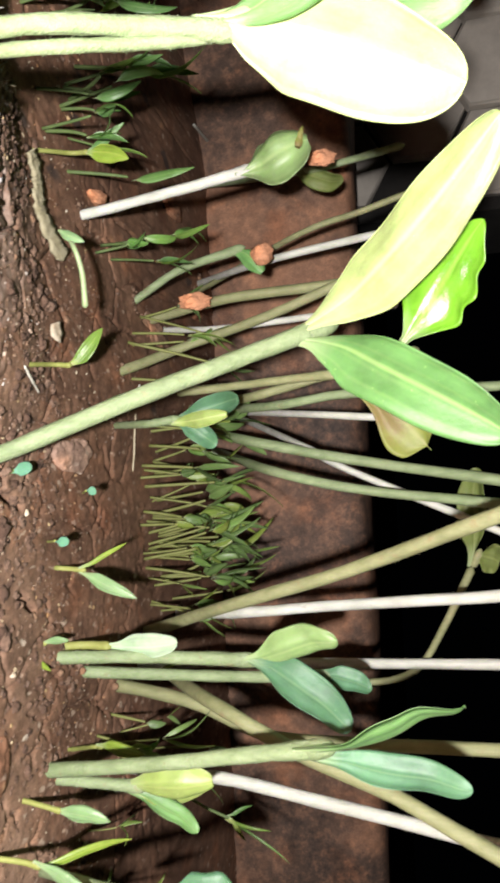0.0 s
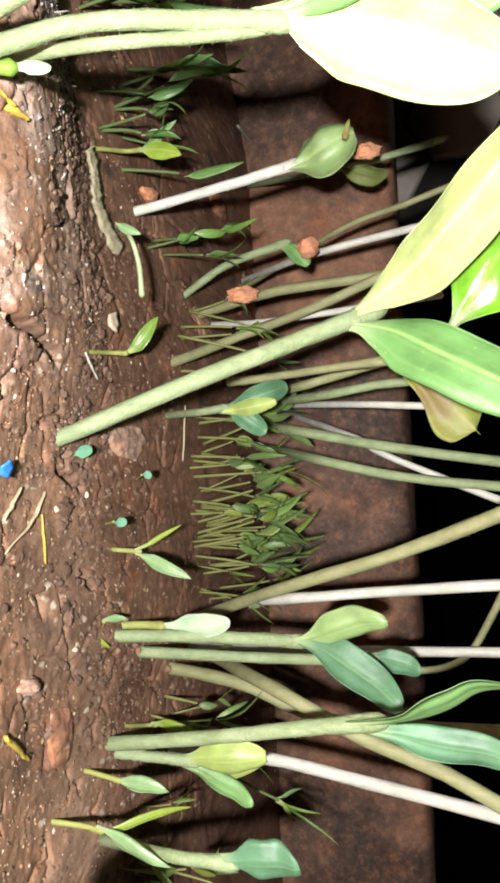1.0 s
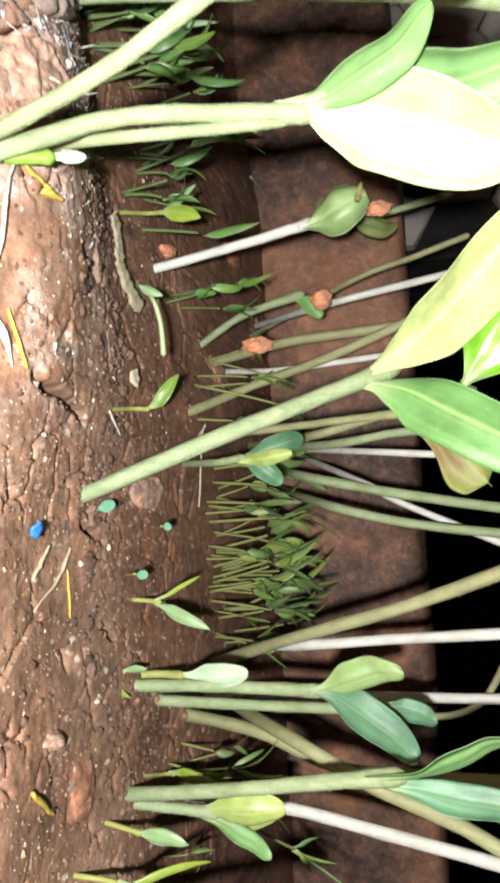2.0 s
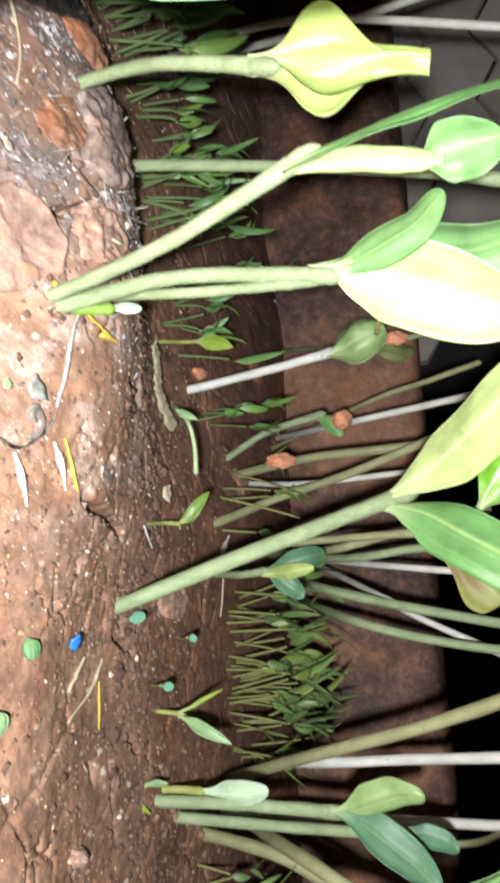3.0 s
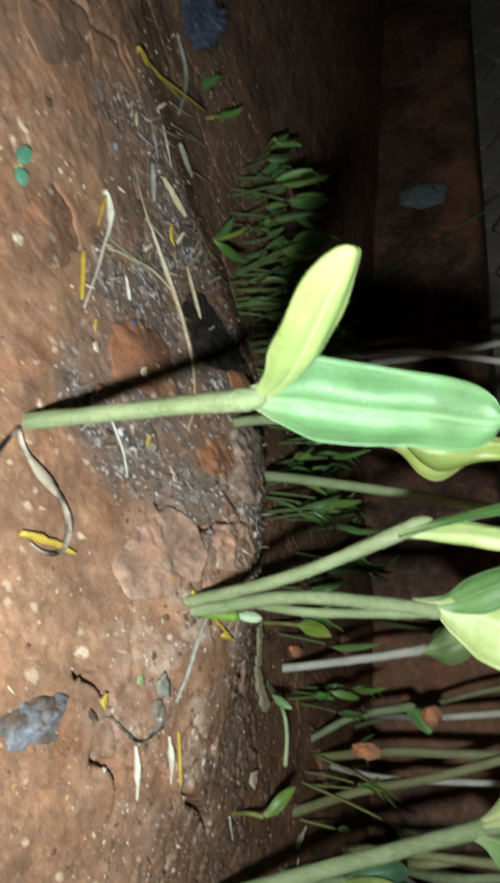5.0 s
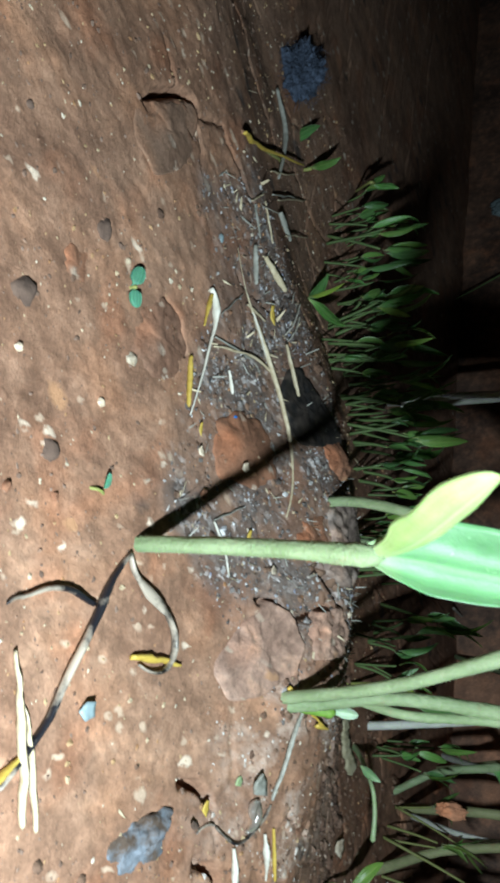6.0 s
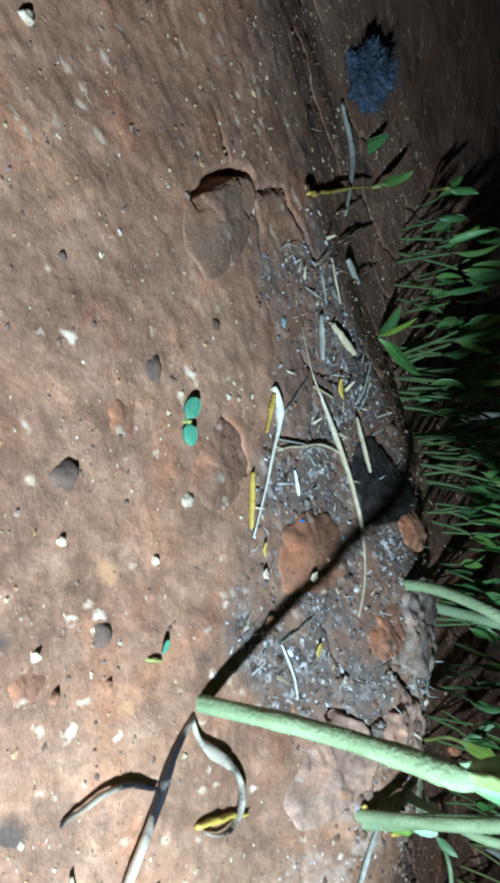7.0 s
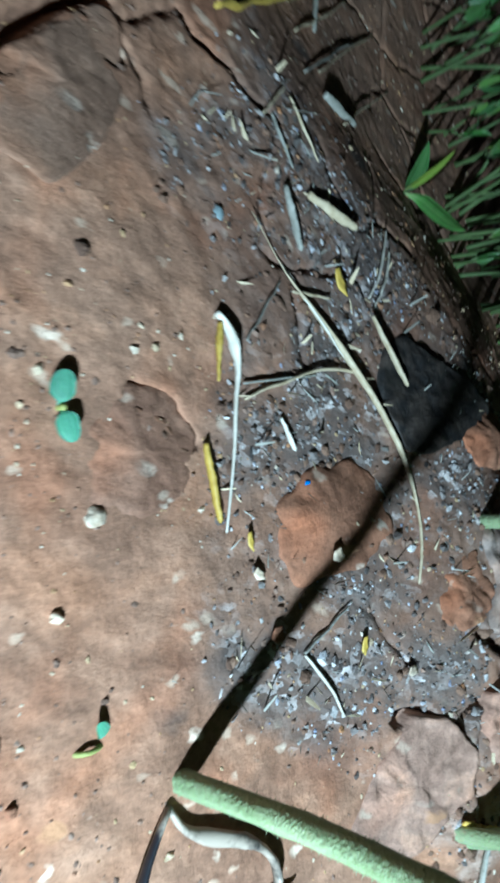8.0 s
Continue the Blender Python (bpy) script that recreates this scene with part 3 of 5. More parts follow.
past_rim.data.foreach_set("value", past_rim_amount.astype(np.float32).ravel())
# share of the lighter tone: grows from 10 to 24 mm inside the rim
dry = me.attributes.new("dry", "FLOAT", "POINT")
dry.data.foreach_set("value", smooth01((-10 - rim_off) / 14).astype(np.float32).ravel())
me.materials.append(soil)
tagged(new("ground", me), "damp red-brown garden soil with a cracked greyish crust", "soil", kind="structure")


# ---- clay kerb behind the bed, and the wall of hexagonal blocks past it ----
def kerb():
    nx, prof = 420, [(260, -60), (259, -30), (259.5, -10), (260, 10), (260, 30), (260.5, 44), (262, 50), (265, 52), (300, 52.5), (336, 52), (340, 48), (341, -60)]
    verts, faces = [], []
    x = np.linspace(-1400, 900, nx)
    for i in range(nx):
        for j, (py, pz) in enumerate(prof):
            wob = 6.0 * float(fbm(np.array([x[i] / 30.0]), np.array([pz / 30.0 + py / 60]), 4, 21)[0])
            verts.append((x[i], py + wob, pz + (wob * 0.5 if pz > 40 else 0)))
    m = len(prof)
    for i in range(nx - 1):
        for j in range(m - 1):
            faces.append((i * m + j, (i + 1) * m + j, (i + 1) * m + j + 1, i * m + j + 1))
    me = mesh_of("kerb", np.array(verts) * MM, faces, kerb_clay)
    tagged(new("kerb", me), "stained red-brown clay kerb behind the seedling bed", "kerb", kind="structure")


kerb()


def hex_wall():
    bm = bmesh.new()
    bmesh.ops.create_cube(bm, size=1.0, matrix=Matrix.Translation((-0.77, 0.45, 0.13)) @ Matrix.Diagonal((1.30, 0.10, 0.42, 1)))
    me = bpy.data.meshes.new("wall_back")
    bm.to_mesh(me)
    bm.free()
    me.materials.append(joint_dark)
    wall = tagged(new("wall_back", me), "low wall faced with grey hexagonal cement blocks", "wall", kind="structure")
    r, d = 0.0268, 0.008
    kinds = []
    rng = np.random.default_rng(5)
    for k in range(5):
        verts, faces = [], []
        for s, back in ((1.0, 0.0), (1.0, -d * 0.75), (0.95, -d)):
            for j in range(6):
                a = math.radians(60 * j + 30)
                wob = 1 + 0.03 * rng.standard_normal()
                verts.append((r * s * wob * math.cos(a), back, r * s * wob * math.sin(a)))
        for lv in (0, 6):
            for j in range(6):
                faces.append((lv + j, lv + (j + 1) % 6, lv + 6 + (j + 1) % 6, lv + 6 + j))
        faces.append(tuple(range(12, 18)))
        me = mesh_of("hex_block", verts, faces, block_face)
        me.polygons.foreach_set("use_smooth", [False] * len(me.polygons))
        kinds.append(me)
    step_x, step_z = r * 1.80, r * 1.56
    for row in range(8):
        for col in range(28):
            x = -1.38 + (col + 0.5 * (row % 2)) * step_x
            if x > -0.14:
                continue
            ob = part("hex_block", kinds[(row * 7 + col * 3) % 5], wall)
            ob.location = (x, 0.40 + rng.uniform(-0.002, 0.002), 0.0 + row * step_z)


hex_wall()


# ---- seedlings ----
made_seedlings = [0]


def seedling(name, label, stalk, r0, r1, material, leaves):
    made_seedlings[0] += 1
    k = made_seedlings[0]
    foot = np.array(stalk[0])
    root = new(name)
    kind = {"cucurbit_seedling": ("seedling", "cucurbit seedlings in the bed"), "grass_sprout": ("grass sprout", "single grass sprouts in the bed"), "tiny_seedling": ("seedling", "tiny seedlings on the soil")}[name]
    tagged(root, label, kind[0], group=kind[1])
    node = np.array(stalk[-1])
    lead = unit(np.array(stalk[1]) - foot)
    stalk = [tuple(foot - lead * 3 - np.array([0, 0, 7.0]))] + list(stalk)
    part("stem", tube("stem", stalk, [r0, r0 * 0.96, (r0 + r1) / 2 * 0.96, r1 * 0.94, r1 * 0.94, r1 * 0.96, r1 * 1.02, r1 * (1.18 if leaves else 0.95)], material, 26, 12, 0.05, k, 1.0, 520 if name == "cucurbit_seedling" else 0), root)
    if leaves and name == "cucurbit_seedling":
        way = unit(node - np.array(stalk[-2]))
        knot = [node - way * r1 * 3.4, node - way * r1, node + way * r1 * 1.5]
        part("node", tube("node", [tuple(p) for p in knot], [r1 * 0.9, r1 * 1.04, r1 * 1.14, r1 * 1.2, r1 * 1.05, r1 * 0.6], material, 16, 14, 0.03, k + 50), root)
    for i, (base, tip, normal, width, bow, wrap, shape, mat) in enumerate(leaves):
        at = node if base is None else np.array(base)
        heel = -unit(node - np.array(stalk[-2])) * r1 * 3.2 if np.linalg.norm(at - node) < 5 else -unit(np.array(tip) - at) * r1 * 0.8
        what = {"cucurbit_seedling": "cotyledon", "grass_sprout": "blade", "tiny_seedling": "seed_leaf"}[name] if shape != "true" else "true_leaf"
        part(what, leaf(what, at, tip, normal, width, bow, wrap, shape, mat, seed=10 * k + i, foot=r1 * 0.94, back=heel, thick=0.7 if name == "cucurbit_seedling" else 0.3, nu=44 if name == "cucurbit_seedling" else 26, nv=14 if name == "cucurbit_seedling" else 8, ruffle=0.01 if name == "tiny_seedling" else 0.032), root)
    root.location = tuple(foot * MM)
    for ob in root.children:
        ob.matrix_parent_inverse = Matrix.Translation(tuple(-foot * MM))
    return root


seedling("cucurbit_seedling", "pale cucurbit seedling with spread cotyledons and a glossy true leaf", [(1.0, 105.0, -5.0), (-8.0, 112.0, 19.6), (-14.9, 120.0, 37.7), (-20.2, 126.0, 52.2)], 1.40, 1.70, stem_green, [
        (None, (-42.9, 98.0, 79.3), (-0.25, -0.95, 0.0), 13.2, 0.03, 0.75, "broad", leaf_pale),
        (None, (2.1, 112.0, 80.7), (0.2, -0.8, 0.55), 13.0, 0.06, 0.50, "broad", leaf_green),
        ((-18.0, 128.0, 65.9), (-35.9, 127.0, 81.4), (0.1, -1, 0.0), 13.5, 0.06, 0.70, "true", leaf_bright),
    ])
seedling("cucurbit_seedling", "thin white-stemmed cucurbit seedling with cotyledons still closed", [(-52.7, 145.7, -4.0), (-57.2, 150.0, 18.2), (-61.3, 154.0, 34.6)], 1.30, 1.20, stem_white, [
        (None, (-64.8, 152.0, 48.4), (0.1, -1, 0.1), 15.5, 0.20, 1.45, "bud", leaf_bud),
        (None, (-65.6, 160.0, 46.5), (0.1, 1, 0.1), 14.5, 0.20, 1.45, "bud", leaf_bud),
        ((-63.8, 149.0, 46.5), (-67.2, 149.0, 47.8), (0.2, -0.9, 0.1), 1.5, 0.05, 0.60, "blade", leaf_wilt),
    ])
seedling("cucurbit_seedling", "short thick cucurbit seedling with one upright and one level cotyledon", [(-57.4, 24.3, -0.6), (-57.2, 24.0, 18.0), (-56.0, 22.6, 33.2)], 1.30, 1.20, stem_green, [
        ((-55.8, 23.0, 34.5), (-55.3, 2.5, 51.2), (0.8, -0.3, 0.5), 7.0, 0.02, 1.10, "broad", leaf_near),
        (None, (-57.0, 29.5, 59.5), (0.75, -0.6, 0.1), 12.0, 0.05, 0.75, "paddle", leaf_teal),
    ])
seedling("cucurbit_seedling", "cucurbit seedling with a broad pale cotyledon turned to the light", [(-45.0, 68.0, 7.0), (-48.9, 72.5, 22.9), (-49.8, 78.0, 35.5), (-49.6, 81.8, 46.3)], 1.35, 1.25, stem_green, [
        (None, (-41.6, 84.3, 74.2), (0.3, -0.9, 0.35), 14.6, 0.05, 0.60, "broad", leaf_pale),
        (None, (-57.2, 79.0, 63.8), (-0.2, -0.9, 0.2), 7.4, 0.06, 0.50, "coty", leaf_mid),
        (None, (-53.7, 88.5, 74.9), (-0.1, -0.9, 0.3), 12.6, 0.06, 0.50, "coty", leaf_mid),
    ])
seedling("cucurbit_seedling", "second thin stem beside a broad pale cotyledon", [(-50.3, 78.3, 8.2), (-46.9, 74.0, 24.3), (-48.0, 78.5, 35.5), (-49.2, 82.0, 45.4)], 0.95, 0.85, stem_green, [])
seedling("cucurbit_seedling", "slanting cucurbit seedling with two long narrow cotyledons", [(-46.0, 66.0, 7.0), (-49.5, 63.0, 26.7), (-55.8, 59.0, 47.0)], 1.25, 1.10, stem_green, [
        (None, (-59.9, 58.0, 74.2), (-0.75, -0.6, 0.2), 5.2, 0.03, 0.60, "strap", leaf_green),
        (None, (-51.9, 60.0, 62.9), (-0.2, -0.95, 0.1), 4.6, 0.02, 0.70, "strap", leaf_pale),
        ((-52.7, 61.0, 60.2), (-55.5, 62.0, 70.2), (0.2, -0.9, 0.3), 8.5, 0.05, 0.70, "ellip", leaf_mid),
    ])
seedling("cucurbit_seedling", "curved cucurbit seedling with a closed yellowish bud of cotyledons", [(-84.7, 72.3, -1.5), (-85.1, 71.0, 11.9), (-80.8, 67.0, 25.3), (-73.2, 63.5, 41.5)], 1.20, 1.10, stem_green, [
        (None, (-71.0, 66.6, 62.8), (0.3, -0.9, 0.2), 14.5, 0.03, 1.52, "onion", leaf_yellow),
        (None, (-71.6, 67.6, 62.7), (-0.3, 0.9, -0.1), 14.5, 0.03, 1.52, "onion", leaf_yellow),
    ])
seedling("cucurbit_seedling", "long straight cucurbit stem behind the front row", [(-87.0, 97.6, 3.0), (-83.6, 101.0, 28.9), (-76.8, 102.0, 59.2), (-72.1, 103.0, 75.6)], 1.35, 1.20, stem_green, [
        (None, (-73.6, 100.0, 82.5), (0, -0.9, 0.3), 8.0, 0.06, 0.50, "coty", leaf_mid),
    ])
seedling("cucurbit_seedling", "far pale cucurbit stem rising to the wall", [(-159.1, 150.0, -3.5), (-158.5, 150.0, 32.3), (-141.3, 150.0, 84.7), (-135.7, 150.0, 101.8)], 1.30, 1.20, stem_white, [])
seedling("cucurbit_seedling", "far pale cucurbit stem rising to the wall", [(-167.5, 165.0, -21.5), (-167.6, 165.0, 37.0), (-172.1, 165.0, 79.7), (-174.0, 165.0, 97.6)], 1.40, 1.30, stem_white, [])
seedling("cucurbit_seedling", "olive cucurbit stem leaning across its neighbours", [(49.7, 175.4, -5.5), (36.1, 150.0, 26.2), (27.5, 142.0, 52.3), (17.2, 132.0, 76.8), (10.7, 125.7, 92.3)], 1.55, 1.50, stem_olive, [])
seedling("cucurbit_seedling", "white cucurbit stem in the back row", [(52.1, 204.4, -5.6), (43.0, 170.0, 21.5), (40.6, 168.0, 50.1), (38.2, 165.0, 80.7), (36.8, 163.2, 98.6)], 1.50, 1.40, stem_white, [])
seedling("cucurbit_seedling", "cucurbit seedling with half-open blue-green cotyledons", [(41.0, 127.0, -4.0), (42.9, 134.0, 14.8), (45.8, 142.0, 31.9)], 1.45, 1.35, stem_green, [
        (None, (39.5, 140.0, 50.6), (0.2, -0.9, 0.3), 10.0, 0.12, 1.20, "coty", leaf_bud),
        (None, (56.2, 138.0, 53.5), (0.1, -0.9, 0.3), 9.5, 0.10, 0.80, "coty", leaf_blue),
    ])
seedling("cucurbit_seedling", "cucurbit seedling with narrow blue-green cotyledon", [(47.1, 136.8, -5.6), (50.7, 146.0, 19.8), (52.0, 150.0, 38.1), (51.8, 150.0, 45.6)], 1.40, 1.30, stem_green, [
        (None, (53.2, 150.0, 56.3), (0.1, -0.9, 0.4), 6.0, 0.08, 0.80, "coty", leaf_blue),
    ])
seedling("cucurbit_seedling", "olive cucurbit stem bent low", [(56.5, 155.5, -5.5), (58.8, 152.0, 15.0), (64.8, 150.0, 32.3), (66.1, 150.0, 52.0), (66.4, 150.0, 76.1), (66.6, 150.0, 94.1)], 1.60, 1.40, stem_olive, [])
seedling("cucurbit_seedling", "olive cucurbit stem bent low", [(62.0, 185.6, -5.6), (54.4, 140.0, 23.6), (61.3, 134.0, 42.0), (66.2, 130.0, 59.0), (72.3, 126.0, 73.9), (78.8, 121.7, 90.1)], 1.60, 1.50, stem_olive, [])
seedling("cucurbit_seedling", "stout cucurbit seedling with a long lobed cotyledon", [(60.9, 121.2, -6.5), (56.9, 117.0, 16.2), (53.1, 114.0, 35.0), (50.4, 112.0, 49.6)], 1.55, 1.40, stem_green, [
        (None, (38.4, 110.0, 70.1), (0.9, -0.45, 0.2), 9.5, 0.13, 0.60, "coty", leaf_mid),
        (None, (54.8, 112.0, 72.3), (0.1, -0.8, 0.5), 6.5, 0.06, 0.70, "coty", leaf_blue),
    ])
seedling("cucurbit_seedling", "short cucurbit seedling with a plump closed bud", [(63.7, 123.7, -5.5), (64.1, 124.0, 5.0), (64.9, 125.0, 12.3)], 1.20, 1.10, stem_green, [
        (None, (62.8, 124.0, 27.2), (0.1, -0.95, 0.1), 9.5, 0.15, 1.25, "bud", leaf_yellow),
        (None, (65.9, 129.0, 25.0), (0.1, 0.95, 0.1), 9.0, 0.15, 1.25, "bud", leaf_yellow),
        (None, (72.6, 126.0, 23.7), (0.1, -0.95, 0.1), 4.5, 0.05, 0.50, "coty", leaf_mid),
    ])
seedling("cucurbit_seedling", "white cucurbit stem in the back row", [(74.7, 152.8, -5.5), (75.9, 152.0, 20.8), (78.9, 150.0, 42.8), (84.4, 148.0, 76.0), (87.3, 146.9, 93.7)], 1.55, 1.50, stem_white, [])
seedling("cucurbit_seedling", "low cucurbit seedling with a rounded blue-green cotyledon", [(77.3, 117.2, -5.5), (70.4, 103.0, 15.3), (71.4, 104.0, 25.6)], 1.20, 1.10, stem_green, [
        (None, (69.3, 104.0, 37.4), (0.1, -0.9, 0.4), 8.5, 0.14, 0.90, "coty", leaf_blue),
    ])
seedling("cucurbit_seedling", "cucurbit seedling with a curved stalk", [(61.5, 186.0, 26.6), (66.8, 190.0, 52.0), (63.7, 190.0, 65.5), (52.8, 190.0, 73.3), (32.8, 190.0, 83.5)], 1.40, 1.00, stem_olive, [
        (None, (9.6, 188.0, 81.0), (0, -0.9, 0.3), 9.0, 0.10, 0.80, "coty", leaf_olive),
        (None, (34.3, 186.0, 88.5), (0, -0.9, 0.3), 9.0, 0.10, 0.80, "coty", leaf_olive),
    ])
seedling("cucurbit_seedling", "white cucurbit stem in the back row", [(55.2, 167.8, -5.5), (60.3, 185.0, 33.0), (60.0, 185.0, 82.0), (59.9, 185.0, 100.0)], 1.50, 1.40, stem_white, [])
seedling("cucurbit_seedling", "far cucurbit stem in the crowded middle", [(-5.4, 241.7, -4.9), (-0.3, 180.0, 25.0), (5.8, 180.0, 51.5), (11.7, 180.0, 82.8), (15.0, 180.0, 100.5)], 1.50, 1.40, stem_green, [])
seedling("cucurbit_seedling", "far cucurbit stem in the crowded middle", [(2.5, 259.8, -5.6), (7.6, 176.0, 31.3), (13.4, 176.0, 54.1), (17.4, 176.0, 82.0), (19.9, 176.0, 99.8)], 1.40, 1.30, stem_green, [])
seedling("cucurbit_seedling", "far white cucurbit stem in the crowded middle", [(-12.5, 276.4, -4.0), (1.2, 185.0, 37.9), (8.8, 185.0, 51.1), (23.4, 185.0, 82.7), (30.9, 185.0, 99.1)], 1.10, 1.00, stem_white, [])
seedling("cucurbit_seedling", "far cucurbit stem in the crowded middle", [(-12.2, 225.1, -4.0), (-11.0, 172.0, 27.2), (-13.9, 170.0, 42.1), (-16.5, 168.0, 55.4), (-19.8, 165.4, 72.9)], 1.40, 1.20, stem_olive, [])
seedling("cucurbit_seedling", "far cucurbit stem in the crowded middle", [(-11.6, 232.6, -4.1), (-8.7, 176.0, 32.3), (-10.7, 175.0, 52.7), (-10.3, 175.0, 83.5), (-10.1, 175.0, 101.5)], 1.30, 1.20, stem_green, [])
seedling("cucurbit_seedling", "far white cucurbit stem in the crowded middle", [(-11.9, 248.4, -4.1), (-6.2, 182.0, 43.3), (-2.0, 182.0, 83.8), (-0.1, 182.0, 101.7)], 1.10, 1.00, stem_white, [])
seedling("cucurbit_seedling", "small cucurbit seedling with curled blue-green cotyledons", [(-5.7, 161.1, -4.8), (-5.1, 148.0, 9.0), (-5.8, 150.0, 15.3)], 1.00, 0.90, stem_green, [
        (None, (-9.2, 150.0, 30.8), (0.0, -0.9, 0.3), 6.5, -0.18, 0.90, "coty", leaf_blue),
        (None, (-5.7, 148.0, 27.8), (0.1, -0.95, 0.1), 4.5, 0.10, 1.00, "bud", leaf_yellow),
        (None, (0.1, 150.0, 25.4), (0.1, -0.9, 0.3), 5.5, 0.08, 0.80, "coty", leaf_blue),
    ])
seedling("cucurbit_seedling", "wilting cucurbit seedling with a browned drooping cotyledon", [(-13.0, 160.0, 22.7), (-13.3, 152.0, 41.6), (-13.4, 148.0, 53.1)], 1.20, 1.00, stem_olive, [
        (None, (3.0, 146.0, 71.4), (-0.1, -0.95, 0.2), 12.5, 0.04, 0.60, "spoon", leaf_wilt),
        (None, (-17.9, 149.0, 58.7), (-0.1, -0.9, 0.2), 4.0, 0.05, 0.60, "coty", leaf_wilt),
    ])
seedling("cucurbit_seedling", "thin cucurbit seedling with a soil-capped bud", [(-38.9, 176.5, -4.0), (-46.5, 178.0, 9.2), (-50.5, 178.0, 26.0)], 1.20, 1.10, stem_green, [
        (None, (-43.7, 177.0, 32.3), (0.0, -0.95, 0.2), 6.0, 0.10, 1.10, "bud", leaf_green),
    ])
seedling("cucurbit_seedling", "thin cucurbit stem in the shade", [(-35.8, 187.7, -4.0), (-38.2, 180.0, 20.9), (-39.3, 180.0, 48.3), (-40.0, 180.0, 66.3)], 1.50, 1.40, stem_olive, [])
seedling("cucurbit_seedling", "thin cucurbit stem in the shade", [(-18.6, 161.6, -3.5), (-26.5, 178.0, 11.2), (-32.2, 176.0, 33.6), (-38.9, 174.0, 54.4), (-44.4, 172.4, 71.5)], 1.40, 1.30, stem_olive, [])
seedling("cucurbit_seedling", "white cucurbit stem in the back row", [(-57.7, 241.9, -4.0), (-49.9, 190.0, 31.5), (-54.1, 190.0, 63.4), (-56.5, 190.0, 81.2)], 1.20, 1.10, stem_white, [])
seedling("cucurbit_seedling", "thin cucurbit stem in the shade", [(-34.6, 197.9, -3.9), (-31.6, 186.0, 19.1), (-33.0, 186.0, 50.4), (-33.8, 186.0, 68.4)], 1.00, 0.90, stem_white, [])
seedling("cucurbit_seedling", "thin cucurbit stem in the shade", [(-51.7, 233.1, -4.0), (-57.1, 195.0, 38.4), (-62.1, 195.0, 57.7), (-66.7, 195.0, 75.1)], 1.00, 0.90, stem_olive, [])
seedling("cucurbit_seedling", "far thin cucurbit stem with small leaves", [(-99.1, 258.8, -4.0), (-79.1, 205.0, 41.8), (-82.6, 205.0, 68.9)], 1.10, 1.00, stem_green, [
        ((-78.8, 205.0, 38.4), (-73.6, 204.0, 53.2), (0, -0.9, 0.3), 7.0, 0.05, 0.50, "coty", leaf_olive),
    ])
seedling("grass_sprout", "curved single grass sprout casting a dark shadow", [(-15.8, 113.1, -1.5), (-16.6, 122.0, 0.4), (-16.3, 123.0, 3.9)], 0.55, 0.50, sprout_yellow, [
        (None, (-22.6, 123.0, 10.9), (0.2, -0.9, 0.4), 3.6, -0.16, 0.70, "blade", grass_green),
    ])
seedling("grass_sprout", "yellow-based grass sprout with two blades", [(33.5, 106.0, -5.5), (37.2, 122.0, -8.4), (36.6, 122.0, -3.4)], 0.50, 0.45, sprout_yellow, [
        (None, (35.9, 122.0, 0.9), (0.2, -0.8, 0.5), 2.2, 0.05, 0.70, "blade", grass_pale),
        ((37.4, 121.0, -9.7), (41.3, 120.0, -2.0), (0.2, -0.8, 0.5), 2.2, -0.05, 0.70, "blade", grass_olive),
    ])
seedling("grass_sprout", "grass sprout with a drooping blade", [(20.7, 115.6, -5.5), (23.3, 128.0, -4.3), (23.9, 128.0, 2.6)], 0.60, 0.50, sprout_yellow, [
        (None, (29.8, 127.0, 12.8), (0.1, -0.9, 0.4), 3.6, 0.08, 0.70, "blade", grass_pale),
        (None, (18.4, 129.0, 10.6), (0.1, -0.9, 0.4), 1.3, -0.05, 0.70, "blade", grass_olive),
    ])
seedling("grass_sprout", "grass sprout with a broad pale blade", [(61.8, 112.2, -5.6), (62.7, 112.0, 0.1), (63.3, 112.0, 2.9)], 0.60, 0.50, sprout_yellow, [
        (None, (64.7, 112.0, 12.1), (0.1, -0.9, 0.3), 4.2, 0.06, 0.70, "blade", grass_pale),
    ])
seedling("grass_sprout", "grass sprout with two long blades", [(65.4, 101.0, -5.6), (66.3, 102.0, 0.7), (66.9, 102.0, 4.3)], 0.60, 0.50, sprout_yellow, [
        (None, (70.5, 101.0, 16.6), (0.1, -0.9, 0.3), 3.4, 0.08, 0.70, "blade", grass_pale),
        (None, (64.3, 106.0, 18.5), (0.1, -0.9, 0.3), 2.0, -0.10, 0.70, "blade", grass_olive),
    ])
seedling("grass_sprout", "broad yellow-green grass sprout", [(60.0, 128.0, -5.5), (63.7, 138.0, -3.4), (63.6, 138.0, -0.7)], 0.60, 0.50, sprout_yellow, [
        (None, (63.9, 137.0, 9.1), (0.1, -0.9, 0.3), 4.2, 0.10, 0.80, "blade", grass_olive),
    ])
seedling("grass_sprout", "pale grass sprout with a boat-shaped blade", [(39.5, 129.2, -5.5), (40.0, 132.0, -0.7), (40.2, 132.0, 5.0)], 0.80, 0.90, sprout_yellow, [
        (None, (38.9, 131.0, 19.4), (0.0, -0.9, 0.4), 5.6, 0.02, 0.80, "ellip", grass_white),
    ])
